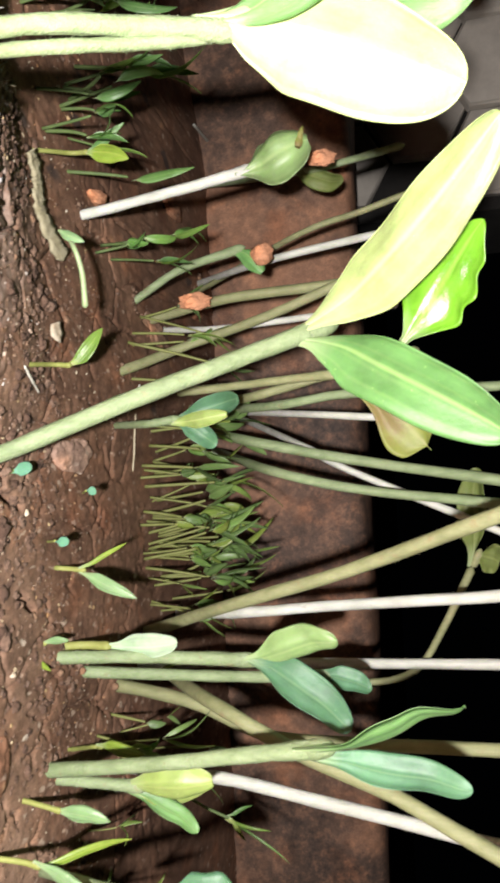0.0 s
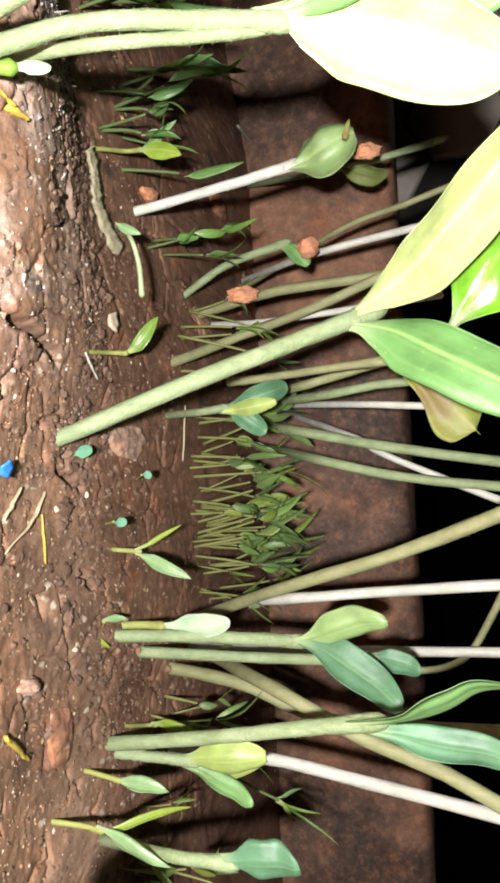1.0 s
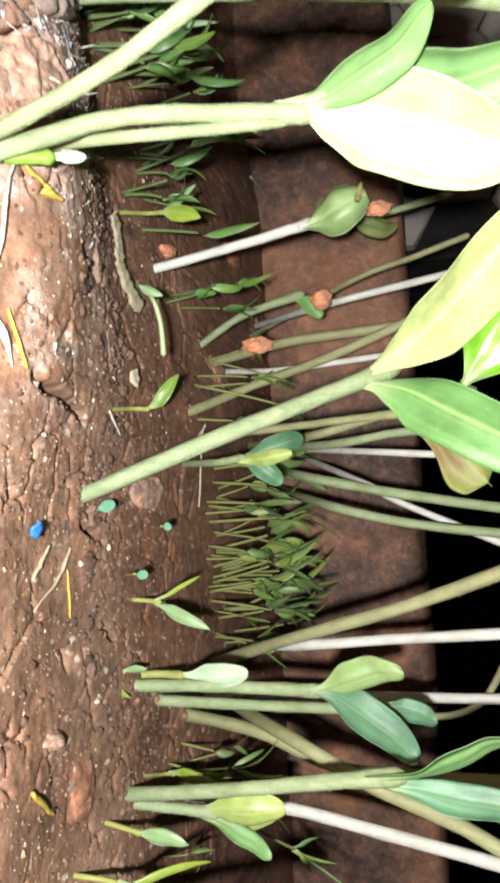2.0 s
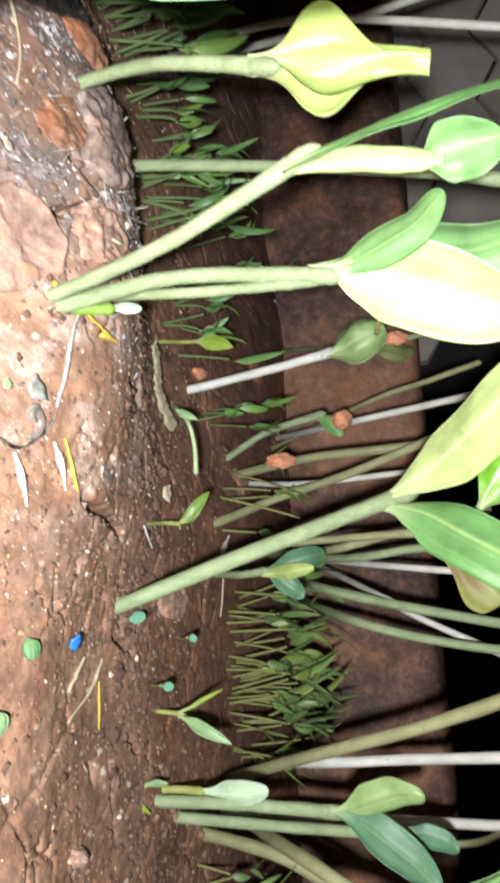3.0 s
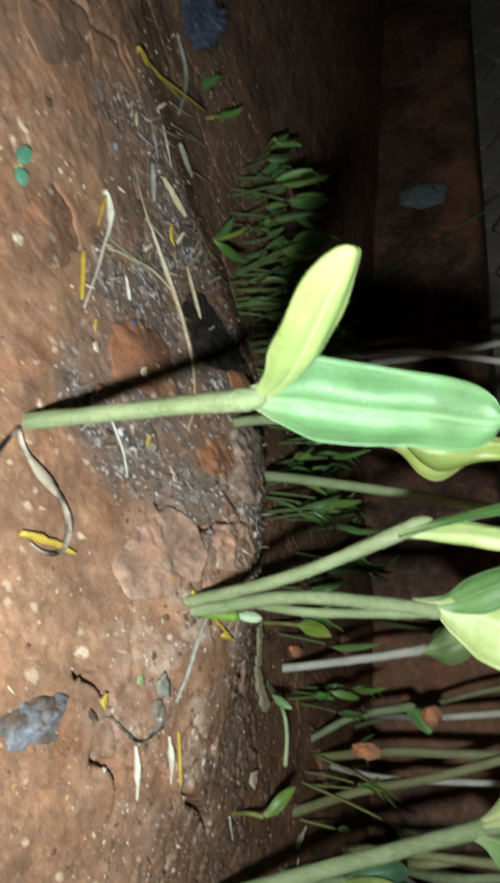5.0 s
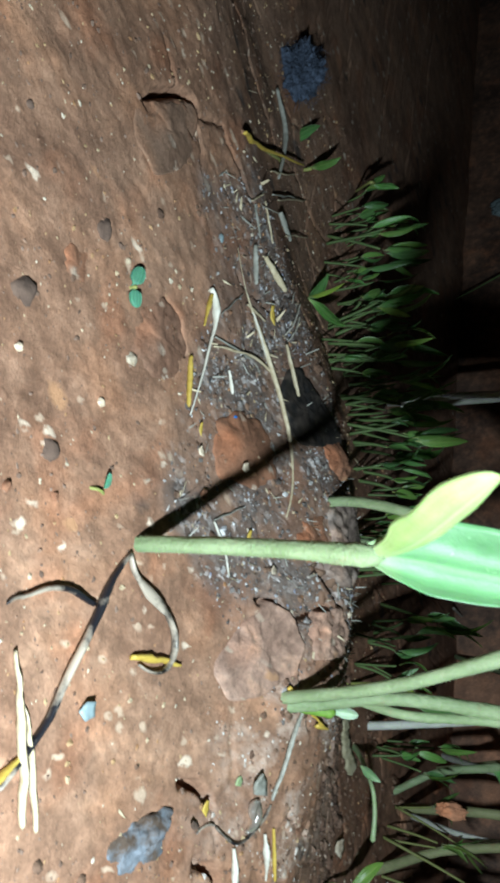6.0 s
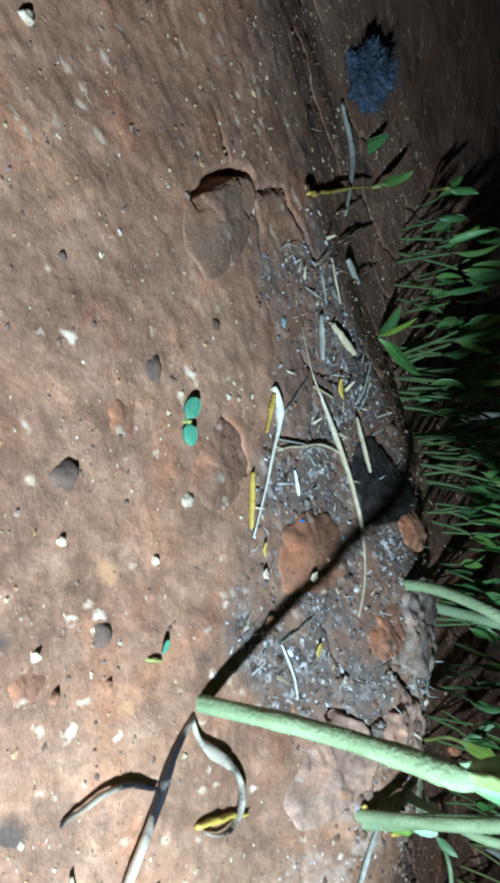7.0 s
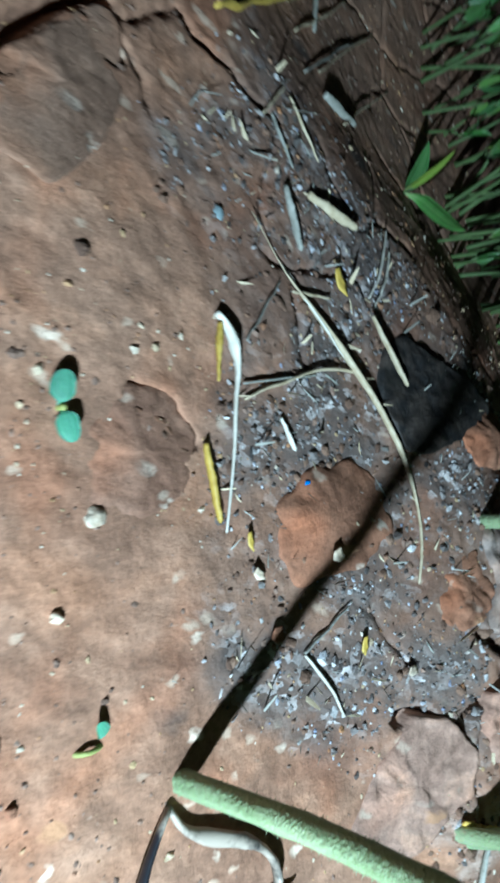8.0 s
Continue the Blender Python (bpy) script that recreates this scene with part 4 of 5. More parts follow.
seedling("grass_sprout", "grass sprout behind the crusted edge", [(-59.6, 125.6, -3.7), (-61.8, 134.0, 0.5), (-61.4, 134.0, 5.0)], 0.60, 0.50, sprout_yellow, [
        (None, (-58.4, 133.0, 13.8), (0.1, -0.9, 0.3), 5.0, 0.05, 0.70, "blade", grass_olive),
        (None, (-67.1, 136.0, 12.3), (0.1, -0.9, 0.3), 2.6, -0.05, 0.70, "blade", grass_green),
    ])
seedling("grass_sprout", "grass sprout beside the rim with forked blades", [(-122.1, 44.2, -0.8), (-137.6, 68.0, -8.4), (-140.9, 72.0, -5.7)], 0.55, 0.50, sprout_yellow, [
        (None, (-150.1, 74.0, -2.7), (0.2, -0.8, 0.5), 3.4, -0.05, 0.70, "blade", grass_green),
        (None, (-129.8, 70.0, 6.3), (0.3, -0.8, 0.4), 3.2, -0.08, 0.70, "blade", grass_green),
        (None, (-148.6, 76.0, 0.9), (0.2, -0.8, 0.5), 1.6, -0.05, 0.70, "blade", grass_olive),
    ])
seedling("grass_sprout", "single grass blade beside a straw", [(-170.1, 46.7, -11.3), (-180.0, 55.0, -12.0), (-181.3, 56.0, -11.2)], 0.50, 0.45, sprout_yellow, [
        (None, (-187.4, 58.0, -4.5), (0.2, -0.8, 0.5), 4.0, 0.05, 0.70, "blade", grass_green),
    ])
seedling("grass_sprout", "grass sprout rooted beside a yellow straw", [(-145.4, 30.0, -2.0), (-172.9, 58.0, -10.0), (-176.3, 62.0, -6.4)], 0.50, 0.45, sprout_yellow, [
        (None, (-181.5, 64.0, -0.3), (0.2, -0.8, 0.5), 3.4, -0.08, 0.70, "blade", grass_green),
    ])
seedling("grass_sprout", "lone dark grass sprout on the slope", [(-210.1, 100.7, -13.0), (-193.1, 84.0, 0.3), (-194.6, 86.0, 1.1)], 0.50, 0.45, sprout_yellow, [
        (None, (-192.6, 88.0, 8.1), (0.2, -0.8, 0.5), 3.2, 0.05, 0.70, "blade", grass_green),
        (None, (-200.3, 88.0, 3.0), (0.2, -0.8, 0.5), 2.6, 0.05, 0.70, "blade", grass_green),
    ])
seedling("grass_sprout", "stringy grass stalk beside the rim", [(-73.5, 67.5, 6.3), (-79.1, 103.0, -2.7), (-80.8, 104.0, -1.3)], 0.60, 0.50, sprout_yellow, [
        (None, (-85.6, 105.0, -0.6), (0.2, -0.8, 0.5), 3.0, 0.05, 0.70, "blade", grass_olive),
    ])
teal_foot = rest(-89.0, 7.8)
seedling("tiny_seedling", "tiny teal seedling with two round seed leaves flat on the soil", [(-89.0, 7.8, teal_foot - 1.0), (-89.0, 7.8, teal_foot + 0.4), (-89.0, 7.8, teal_foot + 0.9)], 0.35, 0.30, sprout_yellow, [
        (None, (-92.0, 7.2, teal_foot + 1.4), (-0.1, -0.5, 0.85), 2.2, 0.04, 0.40, "ellip", teal_leaf),
        (None, (-86.2, 9.0, teal_foot + 1.2), (0.1, -0.5, 0.85), 2.0, 0.04, 0.40, "ellip", teal_leaf),
    ])
seedling("tiny_seedling", "tiny green seedling with one round leaf", [(3.4, 110.2, -4.8), (3.0, 113.0, -3.6)], 0.45, 0.40, sprout_yellow, [
        (None, (2.6, 113.0, 0.1), (0.0, -0.9, 0.3), 2.4, 0.02, 0.40, "ellip", teal_leaf),
    ])
seedling("tiny_seedling", "tiny green seedling with one round leaf", [(9.6, 144.0, -5.8), (8.0, 128.0, 3.3)], 0.30, 0.25, sprout_yellow, [
        (None, (8.4, 128.0, 5.3), (0.0, -0.9, 0.3), 1.7, 0.02, 0.40, "ellip", teal_leaf),
    ])
seedling("tiny_seedling", "tiny green seedling with one round leaf", [(17.8, 126.3, -5.5), (16.5, 118.0, 1.4)], 0.30, 0.25, sprout_yellow, [
        (None, (16.9, 118.0, 3.9), (0.0, -0.9, 0.3), 1.9, 0.02, 0.40, "ellip", teal_leaf),
    ])
for round_x, round_y, wide, tone in ((4.3, 69.9, 3.2, leaf_teal), (13.0, 63.4, 3.6, grass_pale)):
    z = rest(round_x, round_y)
    seedling("tiny_seedling", "tiny seedling with a round green seed leaf lying flat", [(round_x, round_y, z - 1.0), (round_x, round_y, z + 0.4), (round_x, round_y, z + 1.0)], 0.35, 0.30, sprout_yellow, [
        ((round_x - wide * 0.5, round_y, z + 1.2), (round_x + wide * 0.5, round_y, z + 1.4), (0.0, -0.35, 0.93), wide, 0.10, 0.60, "ellip", tone),
    ])
seedling("tiny_seedling", "tiny green seedling with one narrow leaf", [(-60.9, 14.2, -1.0), (-61.5, 18.0, -2.9)], 0.30, 0.25, sprout_yellow, [
        (None, (-63.2, 14.5, -0.1), (0.0, -0.4, 0.9), 1.4, 0.08, 0.40, "ellip", teal_leaf),
    ])
seedling("tiny_seedling", "shrivelled pale green sprout on the rim", [(-46.8, 137.1, -4.0), (-38.5, 119.0, 7.0), (-32.7, 119.0, 8.8), (-25.6, 120.0, 8.7)], 1.00, 0.50, grass_pale, [
        ((-40.8, 119.0, 5.0), (-38.2, 119.0, 9.6), (0.0, -0.9, 0.3), 2.6, 0.10, 0.90, "blade", grass_pale),
    ])
seedling("tiny_seedling", "short yellow-green sprout with a white tip", [(-45.2, 69.5, 6.0), (-45.2, 71.0, 10.0), (-45.4, 72.6, 13.4)], 0.9, 0.9, sprout_green, [
        (None, (-46.0, 74.6, 17.2), (0.0, -0.9, 0.3), 2.2, 0.02, 0.90, "ellip", grass_white),
    ])
seedling("cucurbit_seedling", "near cucurbit seedling with broad yellow-green cotyledons, edge of the clump", [(56.0, 52.0, -3.0), (56.0, 52.0, 10.0), (55.0, 52.0, 20.0)], 1.30, 1.20, stem_green, [
        (None, (50.8, 56.0, 29.4), (-0.3, -0.8, 0.5), 9.0, 0.03, 0.50, "ellip", leaf_yellow),
    ])
seedling("grass_sprout", "dark wiry weed with curled thread-like leaves", [(84.4, 160.0, 8.3), (87.4, 160.0, 15.0), (89.7, 160.0, 20.8)], 0.40, 0.35, grass_base, [
        (None, (92.4, 160.0, 30.4), (0.1, -0.9, 0.3), 1.1, 0.14, 0.70, "blade", grass_green),
        (None, (86.5, 161.0, 25.9), (0.1, -0.9, 0.3), 1.4, -0.10, 0.70, "blade", grass_green),
        (None, (99.3, 159.0, 34.3), (0.1, -0.9, 0.3), 0.9, -0.12, 0.70, "blade", grass_green),
        (None, (94.5, 160.0, 24.4), (0.1, -0.9, 0.3), 1.4, 0.10, 0.70, "blade", grass_olive),
    ])
seedling("grass_sprout", "long thin grass stalk leaning along the kerb", [(-250.8, 238.0, -51.3), (-276.6, 244.0, -19.9), (-299.9, 248.0, 14.4), (-318.3, 250.0, 38.8)], 0.70, 0.50, grass_base, [
        (None, (-334.3, 250.0, 62.6), (0.1, -0.9, 0.3), 2.0, 0.04, 0.70, "blade", grass_green),
    ])


# ---- grass ----
def shoot_meshes(height, seed, wide, stalk_tone, blade_tone, droop=False):
    """One grass shoot: a thin stalk, and the one to three flat blades at its top."""
    rng = np.random.default_rng(seed)
    lean = rng.uniform(-0.16, 0.16, 2)
    top = np.array([lean[0] * height, lean[1] * height, height * rng.uniform(0.4, 0.68)])
    stalk = tube("shoot", [(0, 0, -1), top * 0.5 + (0, 0, 1), top], [0.5, 0.42, 0.3], stalk_tone, 8, 6, 0.03, seed)
    blades = []
    for k in range(rng.integers(1, 4)):
        ang = rng.uniform(0, 6.28)
        spread = rng.uniform(0.15, 0.75) if droop else rng.uniform(0.1, 0.5)
        tip = top + np.array([math.cos(ang) * spread, math.sin(ang) * spread, rng.uniform(0.35 if droop else 0.7, 1.0)]) * height * rng.uniform(0.3, 0.5)
        nn = (math.cos(ang + rng.uniform(-0.8, 0.8)), math.sin(ang), 0.2)
        blades.append(leaf("blade", top - (0, 0, 1), tip, nn, wide * rng.uniform(0.65, 1.3), rng.uniform(-0.24, 0.10), 0.8, "blade", blade_tone, 0.3, seed + k, 14, 4))
    return stalk, blades


HEIGHTS = (20, 24, 27, 30, 33, 22, 26, 29, 36, 25, 31, 18, 28, 23)
BROAD_SHOOTS = [shoot_meshes(h, 100 + i, 3.2, grass_base, grass_green) for i, h in enumerate(HEIGHTS)]
THIN_SHOOTS = [shoot_meshes(h * 1.28, 160 + i, 3.4, grass_thin_base, grass_thin, True) for i, h in enumerate(HEIGHTS)]


def grass_tuft(cx, cy, count, rx, ry, tall, seed):
    rng = np.random.default_rng(seed)
    root = new("grass_tuft")
    thin = cx > -50
    tagged(root, "tuft of thin olive grass shoots rooted in damp soil" if thin else "tuft of short green grass shoots rooted in damp soil", "grass", group="grass tufts behind the bed")
    root.location = (cx * MM, cy * MM, rest(cx, cy) * MM)
    kinds = THIN_SHOOTS if thin else BROAD_SHOOTS
    for k in range(count):
        x, y = cx + rx * rng.uniform(-1, 1), cy + ry * rng.uniform(-1, 1)
        stalk, blades = kinds[rng.integers(len(kinds))]
        ob = part("shoot", stalk, root)
        for blade in blades:
            part("blade", blade, ob)
        s = tall * rng.uniform(0.7, 1.15)
        ob.matrix_basis = Matrix.Translation(((x - cx) * MM, (y - cy) * MM, (rest(x, y) - rest(cx, cy)) * MM)) @ pose(0, 0, 0, rng.normal(0, 5), rng.normal(0, 5), rng.uniform(0, 360)) @ Matrix.Diagonal((s, s, s, 1))


for i, (cx, cy, n, rx, ry, tall) in enumerate([
        (-84, 140, 9, 12, 8, 0.95), (-64, 136, 6, 10, 8, 0.8), (-102, 126, 15, 14, 9, 1.0), (-120, 114, 15, 12, 9, 1.0), (-88, 118, 8, 9, 6, 0.85),
        (20, 188, 16, 14, 8, 0.95), (40, 194, 13, 14, 8, 0.9), (60, 150, 6, 9, 7, 0.7), (74, 158, 6, 9, 7, 0.75),
        (85, 130, 6, 8, 8, 0.6), (30, 181, 15, 16, 7, 0.85), (4, 186, 13, 12, 8, 0.9), (-131, 106, 16, 13, 9, 0.95), (-152, 100, 18, 13, 10, 0.95), (-170, 92, 16, 12, 10, 0.85),
        (-141, 84, 7, 9, 6, 0.8), (-60, 160, 6, 14, 8, 0.8), (-30, 175, 6, 14, 8, 0.8), (-190, 92, 5, 9, 8, 0.7)]):
    grass_tuft(cx, cy, n, rx, ry, tall, 300 + i)


# ---- litter on the bed ----
def stick(name, label, category, line, radii, material, lift):
    """A straw, twig or rootlet that lies on the bed along the line, in millimetres."""
    pts = spline([(x, y, 0) for x, y in line], 9)
    r = float(np.mean(radii))
    z = np.array([rest(x, y) for x, y, _ in pts])
    k = np.arange(9)
    level = np.polyval(np.polyfit(k, z, 1 if len(line) < 4 else 3), k)
    level += 0.6 * max(0.0, float(np.max(z - level)))
    arch = np.sin(np.linspace(0, math.pi, 9)) if len(line) > 2 else 0.6
    pts[:, 2] = level + r * 0.7 + lift * arch
    seed = int(abs(line[0][0] * 31 + line[0][1] * 17)) % 9999
    reach = math.dist(line[0], line[-1])
    bend = np.random.default_rng(seed).normal(0, min(0.16, 0.007 * reach), (9, 2))
    pts[1:-1, :2] += bend[1:-1]
    me = tube(name, pts, [radii[0] * 0.7] + list(radii) + [radii[-1] * 0.7], material, 24, 8, 0.08, seed, 0.6)
    return tagged(new(name, me), label, category)


def lump(name, label, category, at, size, material, sink, rough, seed, up=0.0):
    """A clod, stone or chip: a rough lump partly sunk into the bed. sink: the share of its height below ground."""
    bm = bmesh.new()
    bmesh.ops.create_icosphere(bm, subdivisions=5 if max(size) > 3 else 3, radius=1.0)
    rng = np.random.default_rng(seed + 40)
    off = rng.uniform(0, 90, 3)
    low = category == "clod" and size[2] < 0.6 * min(size[:2])
    cuts = [(Vector(rng.standard_normal(3)).normalized(), rng.uniform(0.55, 0.85)) for _ in range(7)]
    for v in bm.verts:
        p = v.co.copy()
        for nrm, far in cuts:
            d = p.dot(nrm) - far
            if d > 0:
                p -= nrm * d * (0.85 if category == "stone" else 0.35)
        q = p * 1.4 + Vector(off)
        p *= 1 + rough * (noise.noise(q) * 0.9 + noise.noise(q * 2.7) * 0.4 + noise.noise(q * 6) * (0.1 if category == "clod" else 0.25))
        if category == "clod":
            if low:
                p.z = p.z * abs(p.z) + 0.08 * noise.noise(q * 2.5) + 0.07 * noise.noise(q * 6) + 0.05 * noise.noise(q * 14)
            else:
                p.z += 0.10 * noise.noise(q * 5)
        v.co = Vector((p.x * size[0], p.y * size[1], p.z * size[2])) * MM
    for fc in bm.faces:
        fc.smooth = True
    me = bpy.data.meshes.new(name)
    bm.to_mesh(me)
    bm.free()
    me.materials.append(material)
    ob = tagged(new(name, me), label, category)
    ob.location = (at[0] * MM, at[1] * MM, (rest(*at) - 0.25 * size[2] + up if low else rest(*at) + size[2] * (0.7 - 1.4 * sink) + up) * MM)
    ob.rotation_euler = (0, 0, float(rng.uniform(-0.4, 0.4)))
    return ob


def plate(label, outline, thick, material, dome=0.0, rough=0.7, seed=1, name="soil_clod", category="clod"):
    """A clod that lies in the crust: ragged outline in millimetres, steep broken sides, a crumbly top that follows the bed."""
    pts = np.array(outline, float)
    mid = pts.mean(0)
    rng = np.random.default_rng(seed)
    n = 96
    reach = np.zeros(n)
    for k in range(n):
        a = 2 * math.pi * k / n
        ray = np.array([math.cos(a), math.sin(a)])
        for p, q in zip(pts - mid, np.roll(pts, -1, 0) - mid):
            e = q - p
            det = ray[0] * -e[1] + ray[1] * e[0]
            if abs(det) < 1e-9:
                continue
            t, u = (p[0] * -e[1] + p[1] * e[0]) / det, (ray[0] * p[1] - ray[1] * p[0]) / det
            if t > 0 and -1e-6 <= u <= 1 + 1e-6:
                reach[k] = max(reach[k], t)
    turn = np.arange(n) * 2 * math.pi / n
    ragged = fbm(1.3 * np.cos(turn) + seed, 1.3 * np.sin(turn), 6, seed) * 0.40
    reach = (reach + np.roll(reach, 1) + np.roll(reach, -1)) / 3 * (1 + ragged)
    levels = np.array([0.03, 0.12, 0.22, 0.32, 0.42, 0.52, 0.61, 0.70, 0.78, 0.85, 0.91, 0.95, 0.98, 1.0, 1.015, 1.03])
    x = mid[0] + levels[:, None] * (reach * np.cos(turn))[None]
    y = mid[1] + levels[:, None] * (reach * np.sin(turn))[None]
    side = smooth01((1.015 - levels) / 0.07)[:, None]
    g1, g2 = cells(x / 2.6 + seed, y / 3.0, seed + 3)
    z = swell(x, y) - 1.6 + side * (1.75 + thick) + dome * (1 - np.minimum(levels, 1.0)[:, None] ** 2)
    z = z + side * rough * (2.0 * fbm(x / 5.5, y / 6.5, 5, seed + 7) + 0.35 * np.clip((g2 - g1) / 0.5, 0, 1) + 0.9 * fbm(x / 1.7, y / 1.9, 3, seed + 9))
    base = swell(mid[0], mid[1])
    verts = np.stack([x - mid[0], y - mid[1], z - base], -1).reshape(-1, 3)
    faces = [(i * n + j, i * n + (j + 1) % n, (i + 1) * n + (j + 1) % n, (i + 1) * n + j) for i in range(len(levels) - 1) for j in range(n)]
    faces = [f[::-1] for f in faces] + [tuple(range(n))]
    ob = tagged(new(name, mesh_of(name, verts * MM, faces, material)), label, category)
    ob.location = (mid[0] * MM, mid[1] * MM, base * MM)
    return ob


def ragged_strip(label, line, wide, material):
    """A torn strip with crumpled edges that stands a little off the bed."""
    rng = np.random.default_rng(88)
    pts = spline([(x, y, 0) for x, y in line], 44)
    tang = np.gradient(pts, axis=0)
    verts, faces = [], []
    for p, t in zip(pts, tang):
        side = unit((-t[1], t[0], 0.0))
        half = wide / 2 * rng.uniform(0.45, 1.15, 2)
        for k in (-1.0, -0.4, 0.3, 1.0):
            q = p + side * k * half[0 if k < 0 else 1]
            verts.append((q[0], q[1], swell(q[0], q[1]) + 1.3 + 0.35 * k + rng.normal(0, 0.16)))
    low = [(x, y, z - 0.7) for x, y, z in verts]
    n = len(verts)
    for i in range(43):
        for k in range(3):
            a, b, c, d = 4 * i + k, 4 * i + k + 1, 4 * i + k + 5, 4 * i + k + 4
            faces += [(a, b, c, d), (n + d, n + c, n + b, n + a)]
        faces += [(4 * i, 4 * i + 4, n + 4 * i + 4, n + 4 * i), (4 * i + 7, 4 * i + 3, n + 4 * i + 3, n + 4 * i + 7)]
    tagged(new("crust_strip", mesh_of("crust_strip", np.array(verts + low) * MM, faces, material)), label, "crust")


def snail_shell(label, at, size, material):
    """A small flat coiled shell lying in the crust."""
    z = rest(*at)
    coil = [(at[0] + size * (1 - 0.125 * k) * math.cos(0.8 * k), at[1] + size * (1 - 0.125 * k) * math.sin(0.8 * k), z + 0.5 + 0.14 * k) for k in range(8)]
    me = tube("snail_shell", coil, [0.15 * size, 0.40 * size, 0.36 * size, 0.28 * size, 0.2 * size], material, 70, 12, 0.02, 5, 0.8)
    tagged(new("snail_shell", me), label, "shell")


def flake(name, label, category, at, size, material, turn, tilt=14, lift=0.3):
    """A thin bent plate with a ragged five-sided outline: a scrap, shell or chip."""
    rng = np.random.default_rng(int(abs(at[0] * 13 + at[1] * 7)))
    rim = [(math.cos(a) * rng.uniform(0.8, 1.1), math.sin(a) * rng.uniform(0.8, 1.1)) for a in np.linspace(0, 2 * math.pi, 6)[:-1] + rng.uniform(-0.2, 0.2, 5)]
    ring = []
    for (ax, ay), (bx, by) in zip(rim, rim[1:] + rim[:1]):
        for t in (0, 0.33, 0.66):
            ring.append((ax + (bx - ax) * t, ay + (by - ay) * t))
    verts, faces, n = [], [], len(ring)
    thick = 0.12 * min(size)
    for z0 in (thick, -thick):
        for s in (1.0, 0.5):
            verts += [(rx * s * size[0], ry * s * size[1], z0 * (1 if s == 1.0 else 1.3) + 0.22 * size[0] * (rx * s) ** 2) for rx, ry in ring]
        verts.append((0, 0, z0 * 1.3))
    h = 2 * n + 1
    for k in range(n):
        q = (k + 1) % n
        faces += [(k, q, n + q, n + k), (n + k, n + q, 2 * n), (h + q, h + k, h + n + k, h + n + q), (h + n + q, h + n + k, h + 2 * n), (q, k, h + k, h + q)]
    ob = tagged(new(name, mesh_of(name, np.array(verts) * MM, faces, material)), label, category)
    ob.location = (at[0] * MM, at[1] * MM, (rest(*at) + 0.25 * size[0] + lift) * MM)
    ob.rotation_euler = (radians(tilt), radians(tilt * 0.5), radians(turn))
    return ob


def fluff(label, at, size, seed):
    """A ball of lint: a rough core wrapped in many curled fibres, in one mesh."""
    rng = np.random.default_rng(seed)
    verts, faces = [], []
    for k in range(420):
        d = unit(rng.standard_normal(3))
        side = unit(np.cross(d, rng.standard_normal(3)))
        r0, r1 = size * rng.uniform(0.4, 0.7), size * rng.uniform(0.5, 0.85)
        a, c = d * r0, d * r1 * np.array([1.25, 0.9, 0.75]) + side * size * rng.uniform(0.5, 1.1)
        line = spline([a, (a + c) / 2 + d * size * 0.25, c], 6)
        o = len(verts)
        u = unit(np.cross(side, d))
        for p in line:
            for j in range(3):
                ang = 2.094 * j
                verts.append(p + 0.05 * (math.cos(ang) * side + math.sin(ang) * u))
        for i in range(5):
            for j in range(3):
                faces.append((o + 3 * i + j, o + 3 * i + (j + 1) % 3, o + 3 * i + 3 + (j + 1) % 3, o + 3 * i + 3 + j))
    me = mesh_of("lint_ball", np.array(verts) * MM, faces, fluff_grey)
    ob = tagged(new("lint_ball", me), label, "lint")
    ob.location = (at[0] * MM, at[1] * MM, (rest(*at) + size * 0.45) * MM)
    bm = bmesh.new()
    bmesh.ops.create_icosphere(bm, subdivisions=5, radius=1.0)
    for v in bm.verts:
        q = v.co * 2.2 + Vector((seed, 3, 7))
        v.co = Vector((v.co.x * 1.2, v.co.y * 0.9, v.co.z * 0.7)) * size * 0.8 * (1 + 0.9 * noise.noise(q * 0.7) + 0.4 * noise.noise(q * 3)) * MM
    core = bpy.data.meshes.new("core")
    bm.to_mesh(core)
    bm.free()
    core.materials.append(fluff_grey)
    part("core", core, ob)


stick("straw", "long pale dry straw lying across the crust", "straw", [(-115.6, 28.4), (-110.5, 35.6), (-106.6, 42.0), (-101.8, 48.4), (-95.8, 55.0), (-89.2, 58.2), (-82.0, 59.8), (-74.0, 58.2)], [0.1, 0.45, 0.62, 0.58, 0.5, 0.4, 0.22, 0.25], straw, 0.2)
stick("straw", "split pale fibre along a dry straw", "straw", [(-112.0, 34.8), (-106.8, 41.2), (-101.6, 49.2)], [0.15, 0.3, 0.15], straw_white, 0.4)
stick("straw_stalk", "white dry seed head on a thin straw", "straw", [(-102.4, 24.0), (-100.2, 26.0), (-97.2, 27.3), (-88.5, 28.0), (-78.6, 27.8)], [0.7, 0.95, 0.4, 0.28, 0.2], straw_white, 0.5)
stick("straw_husk", "yellow husk beside a dry seed head", "straw", [(-101.5, 24.5), (-95.3, 25.1)], [0.6, 0.3], straw_yellow, 0.2)
stick("straw", "short bright yellow straw on the soil", "straw", [(-88.8, 24.1), (-81.1, 27.0)], [0.6, 0.55], straw_yellow, 0.2)
stick("straw", "short pale straw stub on the rim", "straw", [(-122.4, 38.3), (-121.8, 48.1)], [0.65, 0.7], straw, 0.3)
stick("straw", "short pale straw stub on charred wood", "straw", [(-110.3, 50.8), (-102.1, 58.0)], [0.45, 0.5], straw, 1.9)
